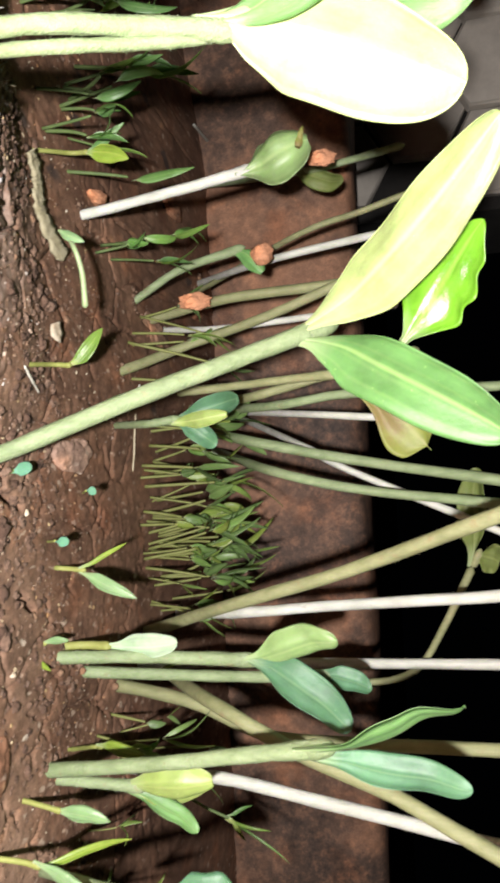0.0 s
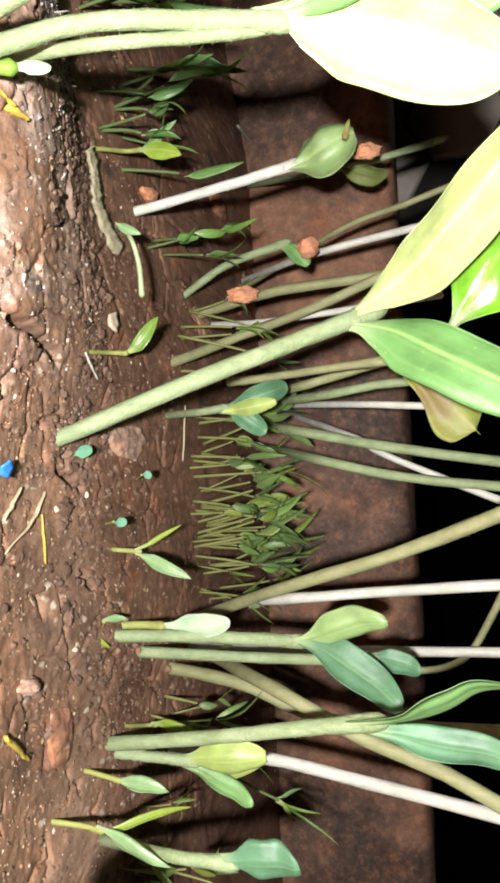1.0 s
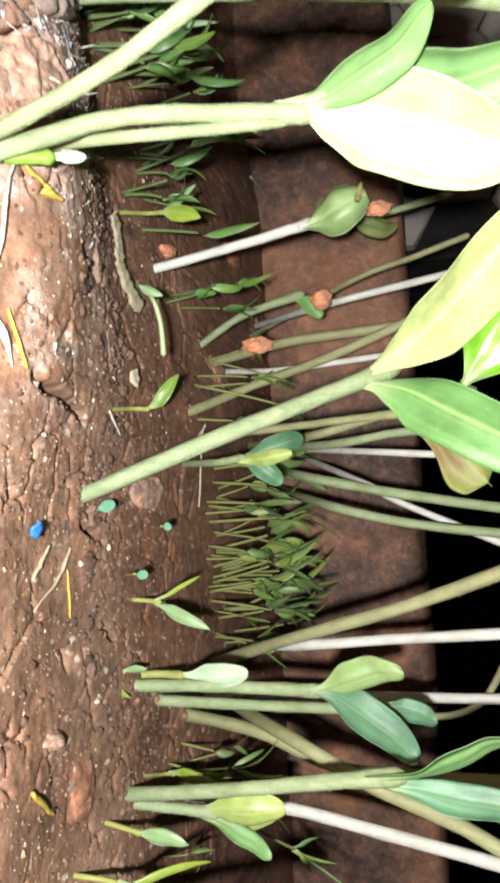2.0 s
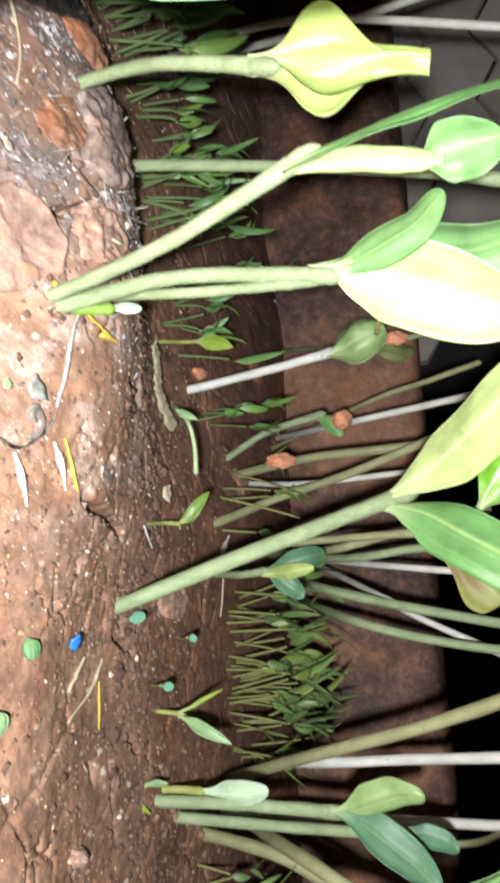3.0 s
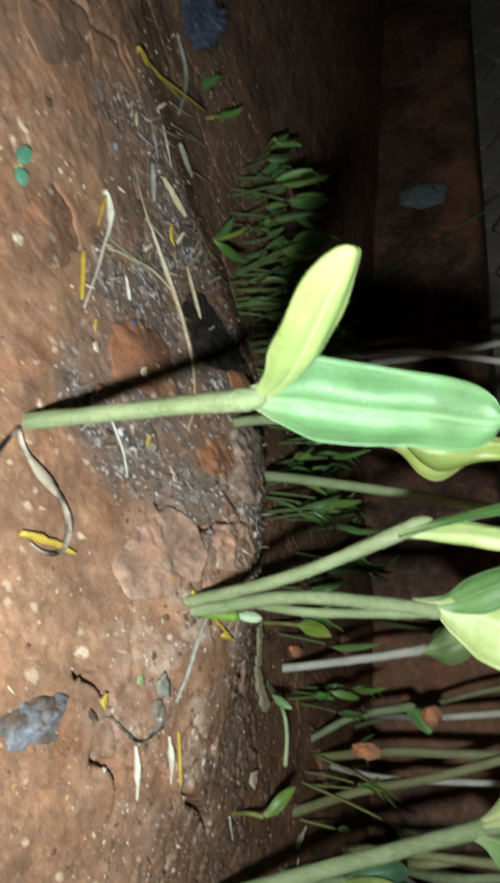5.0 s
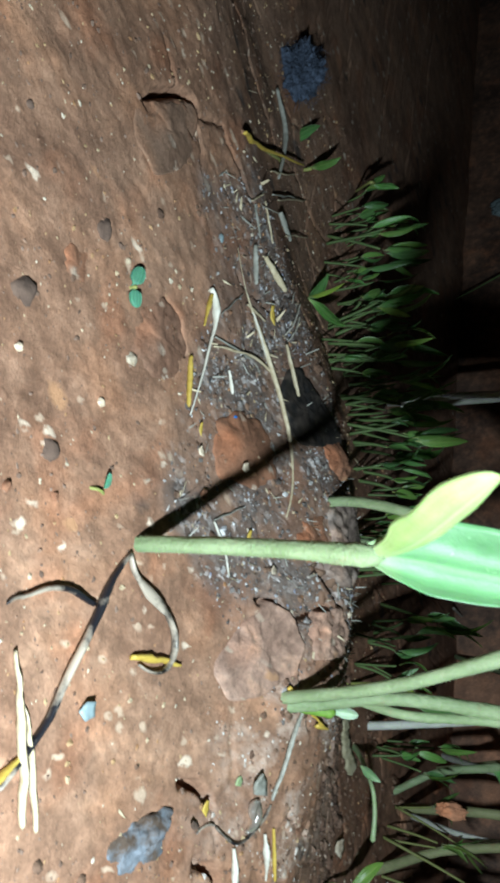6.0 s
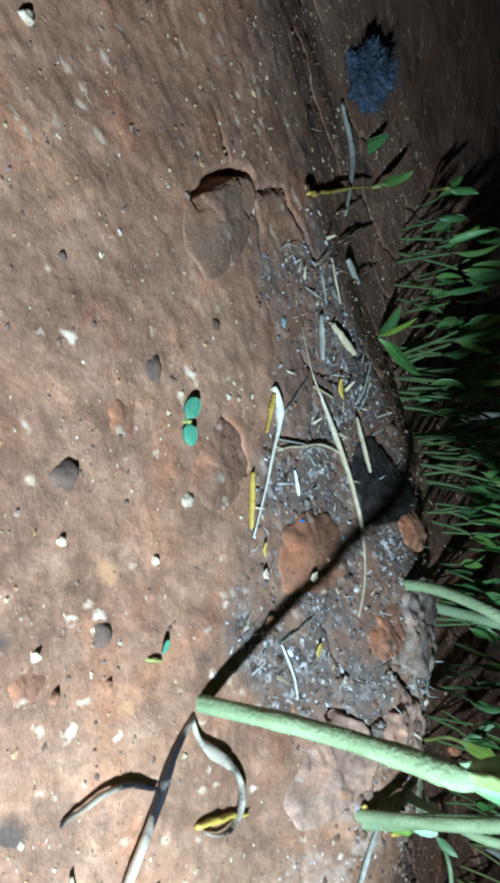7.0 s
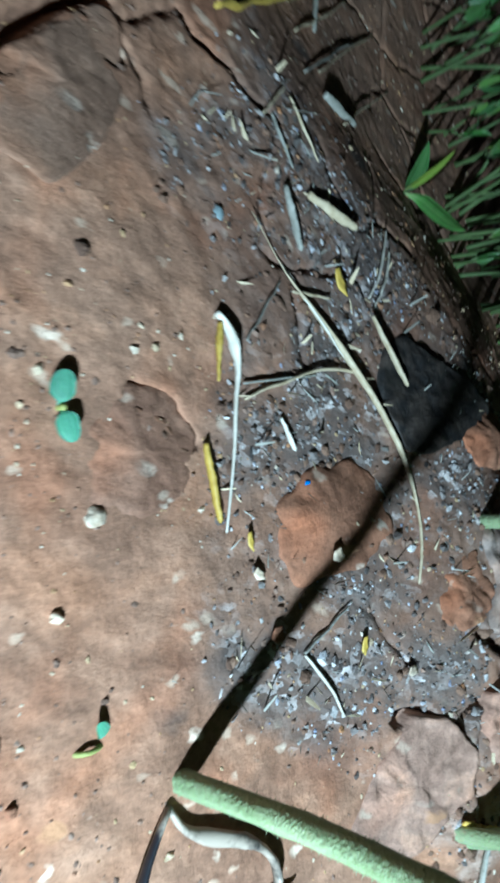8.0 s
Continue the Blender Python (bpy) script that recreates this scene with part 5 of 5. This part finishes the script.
stick("straw", "grey-green dry straw by the fluff", "straw", [(-180.4, 40.4), (-168.8, 45.4), (-150.9, 44.1)], [0.6, 0.7, 0.5], straw_grey, 0.3)
stick("straw", "upright grey straw stub on the rim", "straw", [(-121.5, 34.0), (-114.5, 37.2)], [0.6, 0.6], straw_grey, 0.2)
stick("straw", "thin curved white fibre on the rim", "straw", [(-125.4, 56.1), (-117.5, 53.1), (-112.8, 51.2)], [0.25, 0.25], straw_white, 0.8)
stick("straw", "thin grey fibre on the ash", "straw", [(-100.7, 28.7), (-109.8, 34.0)], [0.22, 0.2], straw_grey, 0.3)
stick("straw", "thin brown straw crossing the ash", "straw", [(-94.5, 29.4), (-100.4, 40.6), (-103.0, 50.5)], [0.35, 0.3], straw, 0.2)
stick("straw", "short pale chip of straw", "straw", [(-93.6, 35.1), (-90.3, 37.6)], [0.35, 0.45], straw_white, 0.2)
stick("straw", "thin bent white fibre on the ash", "straw", [(-67.8, 40.9), (-64.6, 44.2), (-60.6, 47.6)], [0.3, 0.25], straw_white, 0.3)
stick("straw", "thin grey fibre on the ash", "straw", [(-68.0, 40.7), (-73.5, 47.5)], [0.3, 0.25], straw_grey, 0.3)
stick("straw", "yellow straw end at the slope", "straw", [(-134.5, 19.4), (-146.7, 31.6), (-174.5, 59.5)], [0.6, 0.5, 0.35], straw_yellow, 0.2)
stick("straw", "loose thin straw on the rim", "straw", [(-168.0, 64.5), (-144.1, 43.1)], [0.3, 0.3], straw, 0.4)
stick("straw", "loose thin straw on the rim", "straw", [(-134.6, 33.4), (-128.9, 29.8)], [0.3, 0.3], straw, 0.4)
stick("straw", "bundle of pale dry straw on bare soil", "straw", [(-38.9, 8.8), (-32.3, 12.2), (-21.7, 18.0)], [0.4, 0.7, 0.75], straw, 0.5)
stick("straw", "pale dry straw in a bundle", "straw", [(-33.9, 12.4), (-29.7, 15.4), (-21.5, 20.6)], [0.3, 0.5, 0.6], straw, 0.4)
stick("straw", "yellowish dry straw on bare soil", "straw", [(-24.7, 10.4), (-27.4, 12.7), (-30.2, 15.3)], [0.7, 0.7, 0.4], straw_yellow, 0.2)
stick("rootlet", "dark curling rootlet with pale worn stretches", "root", [(-55.5, 22.7), (-49.8, 20.4), (-45.9, 19.6), (-38.0, 17.5), (-31.3, 15.5), (-24.1, 11.8)], [0.6, 0.85, 0.75, 0.7, 0.62, 0.5], root_dark, 0.6)
stick("rootlet", "dark rootlet curled into a hook", "root", [(-55.5, 22.7), (-52.5, 26.5), (-50.3, 34.0), (-46.3, 37.5), (-42.5, 35.1), (-42.8, 29.6)], [0.65, 0.85, 0.75, 0.7, 0.6, 0.35], root_dark, 0.6)
stick("rootlet", "thin grey rootlet branching off", "root", [(-47.3, 19.3), (-47.4, 13.4), (-45.6, 8.9), (-43.0, 5.9)], [0.5, 0.55, 0.5, 0.4], root_dark, 0.5)
stick("straw", "yellow straw under a rootlet", "straw", [(-43.2, 29.1), (-44.2, 34.8), (-44.9, 41.0)], [0.8, 0.8, 0.5], straw_yellow, 0.0)
stick("straw", "yellow straw crossing a fibre", "straw", [(-47.5, 65.2), (-43.7, 78.5)], [0.6, 0.65, 0.4], straw_yellow, 0.4)
stick("straw", "white translucent fibre across the crust", "straw", [(-46.5, 70.9), (-38.7, 70.2), (-29.4, 70.4)], [0.4, 0.5, 0.45], straw_grey, 0.5)
stick("rootlet", "thin dark rootlet looped on the crust", "root", [(-29.4, 70.4), (-26.5, 69.1), (-23.2, 63.2), (-25.1, 57.1), (-23.2, 53.2)], [0.35, 0.35, 0.35, 0.3, 0.3], root_dark, 0.3)
flake("shell_flake", "translucent grey shell flake on the crust", "flake", (-32.0, 65.5), (2.54, 1.90), straw_grey, 60)
snail_shell("translucent grey-brown coiled snail shell in the crust", (-27.5, 65.5), 2.7, shell_glaze)
flake("leaf_scrap", "scrap of green leaf beside a shell", "leaf", (-31.8, 61.5), (1.1, 0.9), leaf_mid, 40)
flake("yellow_flake", "small yellow husk flake on the crust", "flake", (-27.1, 54.4), (1.37, 0.69), straw_yellow, 20)
flake("yellow_flake", "small yellow husk flake on the crust", "flake", (-27.6, 56.0), (1.06, 0.53), straw, 70)
flake("blue_scrap", "bright blue scrap of torn plastic", "plastic", (5.0, 85.0), (1.60, 1.28), blue_plastic, 35, 30, 1.0)
flake("dark_flake", "dark bluish flake standing in a crack", "flake", (-24.8, 52.1), (1.58, 0.63), pebble_dark, 75)
flake("white_flake", "cream crumbly flake on the rim", "flake", (-23.7, 126.7), (2.77, 1.94), white_grit, 30)
flake("white_flake", "whitish flake on bare soil", "flake", (-35.3, 23.1), (1.49, 1.19), pebble_blue, 10)
flake("yellow_flake", "yellow husk flake in the ash", "flake", (-113.2, 44.8), (2.02, 0.81), straw_yellow, 50)
flake("yellow_flake", "yellow husk flake in the ash", "flake", (-79.7, 31.3), (1.19, 0.42), straw_yellow, 30)
flake("yellow_flake", "yellow husk flake in the ash", "flake", (-68.8, 49.6), (1.41, 0.56), straw_yellow, 10)
flake("blue_scrap", "tiny blue scrap in the ash", "plastic", (-86.6, 39.8), (0.71, 0.50), blue_plastic, 10)
flake("orange_flake", "small orange clay flake in the ash", "flake", (-70.2, 35.8), (1.12, 0.90), orange_soil, 10)
flake("white_flake", "white stone flake in the ash", "flake", (-76.4, 32.6), (1.02, 0.72), white_grit, 60)
flake("white_flake", "white stone flake on an orange clod", "flake", (-79.0, 43.6), (1.00, 0.80), white_grit, 30, 20, 1.6)
flake("white_flake", "white flake by the rim", "flake", (-65.7, 57.5), (1.35, 0.81), white_grit, 80)
stick("straw", "thin brown straw in the ash", "straw", [(-96.1, 28.9), (-98.8, 37.4), (-100.0, 41.3)], [0.25, 0.25], straw_grey, 0.2)
stick("straw", "grey splinter on the rim", "straw", [(-140.9, 44.1), (-142.5, 54.1)], [0.7, 0.5], straw_grey, 0.3)
stick("straw", "thin white fibre beside the sprout", "straw", [(-122.3, 56.7), (-116.9, 54.8), (-111.6, 52.4)], [0.25, 0.25], straw_white, 0.5)
stick("straw", "pale flat straw chip on the crust", "straw", [(-22.4, 63.3), (-19.0, 64.8), (-14.9, 66.9)], [0.45, 0.75, 0.7, 0.35], straw_white, 0.3)
stick("straw", "pale splintered straw chip", "straw", [(-25.0, 70.6), (-21.9, 72.4), (-18.0, 74.8)], [0.4, 0.8, 0.65, 0.3], straw_white, 0.3)
stick("straw", "yellow straw splinter on the crust", "straw", [(-26.0, 73.0), (-18.1, 77.5)], [0.4, 0.4], straw_yellow, 0.3)
stick("straw", "short white straw by a sprout", "straw", [(-15.3, 111.9), (-11.1, 119.7)], [0.45, 0.35], straw_white, 0.2)
stick("straw", "short pale straw on bare soil", "straw", [(9.4, 102.3), (13.5, 96.3), (18.2, 86.6)], [0.45, 0.45, 0.3], straw, 0.2)
stick("straw", "thin yellow straw on bare soil", "straw", [(13.1, 100.2), (22.0, 101.4)], [0.3, 0.3], straw_yellow, 0.2)
stick("straw", "thin pale straw hanging over the rim", "straw", [(-8.8, 172.8), (6.8, 172.2)], [0.3, 0.3], straw, 0.2)
stick("twig", "thin white twig among the grass", "twig", [(-114.4, 240.1), (-123.6, 325.5)], [0.7, 0.6], straw_grey, 4.0)
stick("twig", "white speckled twig among the grass", "twig", [(11.3, 233.4), (36.8, 298.2)], [0.9, 0.8], straw_white, 3.0)
stick("twig", "white speckled twig among the grass", "twig", [(48.7, 351.6), (82.1, 485.9)], [0.8, 0.8], straw_white, 5.0)
stick("straw", "orange-yellow straw on bare soil", "straw", [(44.0, 84.2), (51.3, 92.8)], [0.8, 0.6], straw_yellow, 0.2)
stick("straw", "yellow flake near the rim", "straw", [(-43.5, 77.3), (-43.6, 81.8)], [0.8, 0.5], straw_yellow, 0.2)
stick("straw", "short pale straw on bare soil", "straw", [(12.7, 86.9), (8.0, 93.0)], [0.5, 0.4], straw, 0.2)
ragged_strip("beige ragged strip of dried crust along the rim", [(-57.5, 121.5), (-53.0, 124.5), (-48.5, 124.0), (-43.5, 129.0), (-40.5, 134.0)], 4.4, straw_dull)
stick("seed_peg", "cream pointed husk on the rim", "husk", [(-11.0, 167.7), (-16.7, 173.5)], [1.0, 0.4], straw_white, 0.5)
plate("flat black charred wood shard on the rim", [(-100.8, 52.6), (-104.0, 53.6), (-107.7, 55.4), (-110.3, 58.6), (-108.6, 66.2), (-106.5, 75.8), (-103.2, 82.0), (-99.6, 75.0), (-96.6, 68.0), (-92.9, 60.5), (-93.6, 57.6), (-97.0, 54.6)], 0.5, charcoal, 0.5, 0.6, 29, "charcoal", "charcoal")
plate("pale pink dry soil clod split by cracks on the rim", [(-46.3, 48.1), (-55.3, 53.2), (-60.7, 58.5), (-60.0, 63.5), (-56.4, 68.0), (-50.2, 68.2), (-45.2, 62.1), (-42.6, 54.0)], 0.35, clod_soil, 0.2, 0.9, 3)
plate("smaller pale pink clod across a dark crack", [(-58.2, 69.2), (-62.5, 71.0), (-66.0, 78.0), (-62.5, 84.5), (-57.5, 82.0), (-53.6, 71.5)], 0.4, clod_soil, 0.2, 1.1, 5)
plate("rounded orange clod holding a white grain", [(-84.0, 35.6), (-89.0, 41.0), (-91.5, 47.5), (-88.3, 53.9), (-82.4, 55.9), (-77.2, 48.5), (-74.9, 39.5), (-78.4, 35.7)], -0.1, orange_soil, 1.3, 0.4, 7)
plate("orange clod beside charred wood", [(-97.5, 70.0), (-103.0, 76.0), (-104.0, 84.0), (-98.0, 87.0), (-93.5, 80.0), (-93.0, 72.0)], 0.1, orange_soil, 1.2, 0.9, 9)
plate("flat greyish clod split from the bed by a crack", [(-108.0, -1.5), (-113.5, -3.6), (-121.0, 1.8), (-128.5, 7.6), (-126.5, 10.4), (-121.0, 11.0), (-113.4, 9.0), (-107.5, 4.5)], -0.12, clod_grey, 0.25, 0.4, 11)
plate("low rounded reddish clod in bare soil", [(-80.5, 12.0), (-86.5, 10.2), (-92.5, 13.8), (-94.0, 19.5), (-90.0, 23.5), (-84.0, 22.8), (-80.0, 18.0)], -0.45, clod_red, 0.8, 0.5, 13)
plate("orange clod on the rim", [(-72.5, 62.0), (-78.0, 63.5), (-81.5, 69.5), (-78.0, 73.0), (-72.0, 71.0), (-70.2, 66.0)], -0.2, orange_soil, 0.8, 0.9, 15)
plate("grey crusted crumbly clod on the rim", [(-71.0, 71.0), (-76.5, 73.0), (-82.5, 70.0), (-89.5, 77.0), (-91.0, 87.0), (-84.0, 92.0), (-75.0, 87.0), (-69.5, 79.0)], 0.6, clod_ashy, 0.9, 1.5, 17)
lump("soil_clod", "orange crumb below the rim", "clod", (-75.4, 211.3), (3.4, 7.7, 2.2), orange_soil, 0.20, 0.30, 69)
lump("soil_clod", "brown crumb caught between stems", "clod", (-49.6, 241.6), (5.1, 13.2, 1.3), orange_soil, 0.10, 0.50, 70)
lump("soil_clod", "reddish clod below the rim", "clod", (-32.9, 192.9), (5.4, 10.8, 1.6), soil, 0.30, 0.40, 71)
plate("orange clod on bare soil", [(46.5, 102.0), (50.0, 100.0), (57.0, 101.5), (58.5, 105.5), (54.0, 108.5), (48.0, 107.5)], 0.0, orange_soil, 0.8, 0.6, 23)
lump("soil_clod", "pale crumbly clod on bare soil", "clod", (40.1, 94.1), (1.6, 3.4, 1.6), clod_soil, 0.40, 0.40, 73)
plate("flat pale clod beside a stem", [(-2.5, 131.0), (0.5, 128.5), (4.5, 133.0), (5.0, 142.0), (1.0, 147.0), (-2.5, 142.0)], 0.5, clod_soil, 0.5, 0.8, 25)
lump("pebble", "dark rounded pebble set in soil", "pebble", (-75.8, -7.5), (2.5, 2.2, 1.8), pebble_dark, 0.93, 0.34, 75)
lump("pebble", "dark pebble set in soil", "pebble", (-62.2, 5.4), (2.3, 2.1, 1.7), pebble_dark, 0.93, 0.34, 76)
lump("pebble", "dark pebble set in soil", "pebble", (-91.9, -0.5), (1.8, 1.5, 1.4), pebble_dark, 0.90, 0.34, 77)
lump("pebble", "small black pebble set in soil", "pebble", (-95.4, -17.1), (0.7, 0.7, 0.8), pebble_dark, 0.84, 0.20, 78)
lump("pebble", "round grey-blue pebble in ash", "pebble", (-113.8, 24.0), (0.9, 0.9, 0.7), pebble_blue, 0.74, 0.20, 79)
lump("white_stone", "white stone chip on bare soil", "stone", (-71.8, 10.4), (0.6, 0.7, 0.7), white_grit, 0.55, 0.32, 80)
lump("white_stone", "cream stone chip on bare soil", "stone", (-69.5, -5.2), (0.5, 0.6, 0.7), white_grit, 0.55, 0.32, 81)
lump("white_stone", "chalky pale stone sunk in soil", "stone", (-80.4, 12.7), (1.0, 1.2, 0.7), white_grit, 0.55, 0.32, 82)
lump("white_stone", "white stone chip on the rim", "stone", (-86.9, 84.5), (0.7, 0.7, 0.6), white_grit, 0.50, 0.40, 83)
lump("white_stone", "cream stone in bare soil", "stone", (-58.3, -3.5), (0.6, 0.6, 0.8), white_grit, 0.50, 0.30, 84)
lump("white_stone", "pale stone far off on the bed", "stone", (-113.7, -29.9), (0.7, 0.9, 1.1), white_grit, 0.50, 0.30, 85)
lump("white_stone", "white chip at the rim", "stone", (-66.3, 84.7), (0.9, 0.8, 0.7), white_grit, 0.50, 0.40, 86)
lump("white_stone", "white stone chip on bare soil", "stone", (11.2, 117.7), (0.7, 0.5, 0.6), white_grit, 0.50, 0.30, 87)
lump("white_stone", "pale stone chip on bare soil", "stone", (12.8, 106.2), (0.6, 0.7, 0.6), white_grit, 0.50, 0.40, 88)
lump("white_stone", "white stone chip on bare soil", "stone", (39.0, 110.8), (0.6, 0.7, 0.6), white_grit, 0.50, 0.40, 89)
lump("orange_stone", "small orange stone in bare soil", "stone", (-57.3, 8.5), (0.5, 0.5, 0.7), orange_soil, 0.50, 0.30, 90)
lump("orange_stone", "small orange stone in bare soil", "stone", (-54.9, 0.9), (0.8, 0.6, 0.7), orange_soil, 0.50, 0.30, 91)
stick("straw", "thin broken grass fibre on the rim", "straw", [(-147.5, 38.3), (-167.7, 56.1)], [0.28, 0.22], straw, 0.3)
stick("straw", "thin broken grass fibre on the rim", "straw", [(-141.7, 39.6), (-165.1, 61.4)], [0.28, 0.22], straw_grey, 0.3)
stick("straw", "thin broken grass fibre on the rim", "straw", [(-130.2, 31.7), (-124.3, 35.3)], [0.28, 0.22], straw_grey, 0.3)
stick("straw", "thin broken grass fibre on the rim", "straw", [(-134.2, 34.8), (-127.9, 40.6)], [0.28, 0.22], straw, 0.3)
stick("straw", "thin broken grass fibre on the rim", "straw", [(-109.1, 36.3), (-110.6, 43.5)], [0.28, 0.22], straw, 0.3)
stick("straw", "thin broken grass fibre on the rim", "straw", [(-139.8, 49.7), (-160.7, 70.6)], [0.28, 0.22], straw, 0.3)
plate("flat orange patch of clay in bare soil", [(-82.6, -5.0), (-86.0, -4.6), (-87.0, -1.5), (-85.5, 1.0), (-82.8, 0.3), (-81.6, -2.4)], -0.25, orange_soil, 0.35, 0.3, 19)
plate("flat orange patch of clay in bare soil", [(-52.6, -5.0), (-55.8, -6.6), (-58.0, -3.5), (-56.5, -0.6), (-53.2, -1.0)], -0.25, orange_soil, 0.35, 0.3, 21)
fluff("dark blue-grey ball of lint on the slope", (-192.6, 45.6), 7.0, 1)
lump("mouldy_clod", "blue-grey mouldy clod on bare soil", "clod", (-22.1, 42.6), (4.0, 6.6, 2.3), mould_blue, 0.50, 0.45, 101)
lump("soil_clod", "orange clay crumb stuck on a closed bud", "clod", (-48.0, 176.0), (2.9, 2.2, 3.0), clay_crumb, 0.5, 0.45, 77, up=32.3 - rest(-48.0, 176.0))
lump("soil_clod", "pale orange clay crumb caught between stems", "clod", (-37.1, 174.0), (2.3, 2.0, 4.2), clay_crumb, 0.5, 0.45, 78, up=14.5 - rest(-37.1, 174.0))
lump("soil_clod", "orange clay crumb clinging to a leaf", "clod", (-69.0, 172.0), (2.0, 1.6, 3.4), clay_crumb, 0.5, 0.45, 78, up=49.3 - rest(-69.0, 172.0))
lump("soil_clod", "small orange clay crumb at the rim", "clod", (-59.6, 154.1), (1.8, 4.4, 2.0), clay_crumb, 0.30, 0.30, 105)
lump("cement_splash", "blue-grey splash of dried cement on the kerb", "splash", (-360.8, 259.0), (9.0, 1.2, 14.0), pebble_blue, 0.5, 0.5, 91, up=18.5 - rest(-360.8, 259.0))


def rim_field(x, y):
    """How thickly broken soil lies along the edge of the bed."""
    return np.exp(-((y - rim_line(x) - 4) / 11) ** 2)


def scatter(name, label, category, count, sizes, material, seed, edge_only=0.0, long=1.0, zone=(-215, 95, -8, 165), fine=0, where=ash_field):
    """Many loose crumbs on the bed in one mesh."""
    rng = np.random.default_rng(seed)
    bm = bmesh.new()
    bmesh.ops.create_icosphere(bm, subdivisions=1 + fine, radius=1.0)
    ball = np.array([v.co for v in bm.verts])
    tris = np.array([[v.index for v in fc.verts] for fc in bm.faces])
    bm.free()
    x = rng.uniform(zone[0], zone[1], count * 4)
    y = rng.uniform(zone[2], zone[3], count * 4)
    keep = rng.uniform(0, 1, count * 4) < np.maximum(1 - edge_only, where(x, y)) * (0.35 + 0.65 * smooth01((value_noise(x / 18, y / 18, seed) - 0.3) / 0.3))
    x, y = x[keep][:count], y[keep][:count]
    z = relief(x, y)
    s = np.exp(rng.normal(math.log(sizes[0]), sizes[1], len(x)))
    s = np.minimum(s, sizes[0] * 4)
    nb = len(ball)
    verts = np.empty((len(x), nb, 3))
    for k in range(len(x)):
        turn = np.linalg.qr(rng.standard_normal((3, 3)))[0]
        shape = ball * rng.uniform(0.72 if fine == 0 else 0.78, 1.2, (nb, 1)) * (s[k] * np.array([1.0, 0.8, 0.6 / long]) * np.array([long, 1, 1]))
        verts[k] = shape @ turn.T + (x[k], y[k], z[k] - (0.34 + 0.1 * fine) * s[k])
    faces = (tris[None] + nb * np.arange(len(x))[:, None, None]).reshape(-1, 3)
    me = bpy.data.meshes.new(name)
    me.from_pydata((verts.reshape(-1, 3) * MM).tolist(), [], faces.tolist())
    me.polygons.foreach_set("use_smooth", [fine > 0] * len(me.polygons))
    me.materials.append(material)
    tagged(new(name, me), label, category, kind="stuff")


scatter("soil_crumbs", "loose brown soil crumbs scattered over the bed", "crumbs", 12000, (0.22, 0.55), crumb_brown, 11, zone=(-215, 95, -30, 165))
scatter("soil_granules", "rounded granules of damp soil near the seedlings", "crumbs", 1500, (0.50, 0.42), crumb_soil, 21, zone=(-62, 95, 62, 140), fine=1)
def crumbs_round_stems():
    """Soil pushed up round each stem, in small rounded pieces."""
    rng = np.random.default_rng(61)
    bm = bmesh.new()
    bmesh.ops.create_icosphere(bm, subdivisions=2, radius=1.0)
    ball = np.array([v.co for v in bm.verts])
    tris = np.array([[v.index for v in fc.verts] for fc in bm.faces])
    bm.free()
    at = np.repeat(np.array([f for f in FEET if f != (-57, 24)], float), 9, axis=0)
    turn, far = rng.uniform(0, 6.28, len(at)), rng.uniform(0.9, 3.4, len(at))
    x, y = at[:, 0] + far * np.cos(turn), at[:, 1] + far * np.sin(turn)
    s = np.exp(rng.normal(-0.95, 0.35, len(at)))
    z = relief(x, y) + 0.15 * s
    verts = ball[None] * rng.uniform(0.82, 1.15, (len(at), len(ball), 1)) * s[:, None, None] + np.stack([x, y, z], -1)[:, None]
    faces = (tris[None] + len(ball) * np.arange(len(at))[:, None, None]).reshape(-1, 3)
    me = mesh_of("stem_crumbs", (verts.reshape(-1, 3) * MM).tolist(), faces.tolist(), crumb_soil)
    tagged(new("stem_crumbs", me), "damp soil crumbs piled round the stems", "crumbs", kind="stuff")


crumbs_round_stems()
scatter("grit", "pale and orange grit scattered in the soil", "grit", 7000, (0.22, 0.55), crumb_grit, 12, zone=(-215, 95, -30, 150))
scatter("ash_grit", "grey and white ash grains along the rim", "ash", 5200, (0.28, 0.55), crumb_ash, 13, edge_only=1.0, zone=(-160, -40, 10, 110))
scatter("ash_flakes", "larger white and grey flakes of burnt litter in the ash", "ash", 240, (0.45, 0.32), crumb_flake, 33, edge_only=1.0, long=1.6, zone=(-130, -55, 12, 100))
scatter("rim_clods", "broken angular crumbs of soil along the edge of the bed", "crumbs", 700, (1.05, 0.4), crumb_rim, 35, edge_only=1.0, zone=(-75, 60, 60, 140), fine=2, where=rim_field)
scatter("rim_granules", "rounded granules of dry soil along the rim", "crumbs", 2600, (0.6, 0.45), crumb_soil, 22, edge_only=0.97, fine=1)
scatter("chalky_grit", "chalky white and pink grit on the dried crust", "grit", 1300, (0.27, 0.55), crumb_chalk, 15, edge_only=0.9, zone=(-70, 0, 50, 120), where=chalk_field)
scatter("fibres", "fine grey and tan plant fibres strewn over the ash", "fibres", 260, (0.11, 0.4), straw_grey, 44, edge_only=1.0, long=16.0, zone=(-140, -50, 10, 105))
scatter("chaff", "short pale slivers of chaff along the rim", "chaff", 420, (0.20, 0.4), straw, 14, edge_only=0.985, long=8.0, zone=(-160, 60, 10, 130))
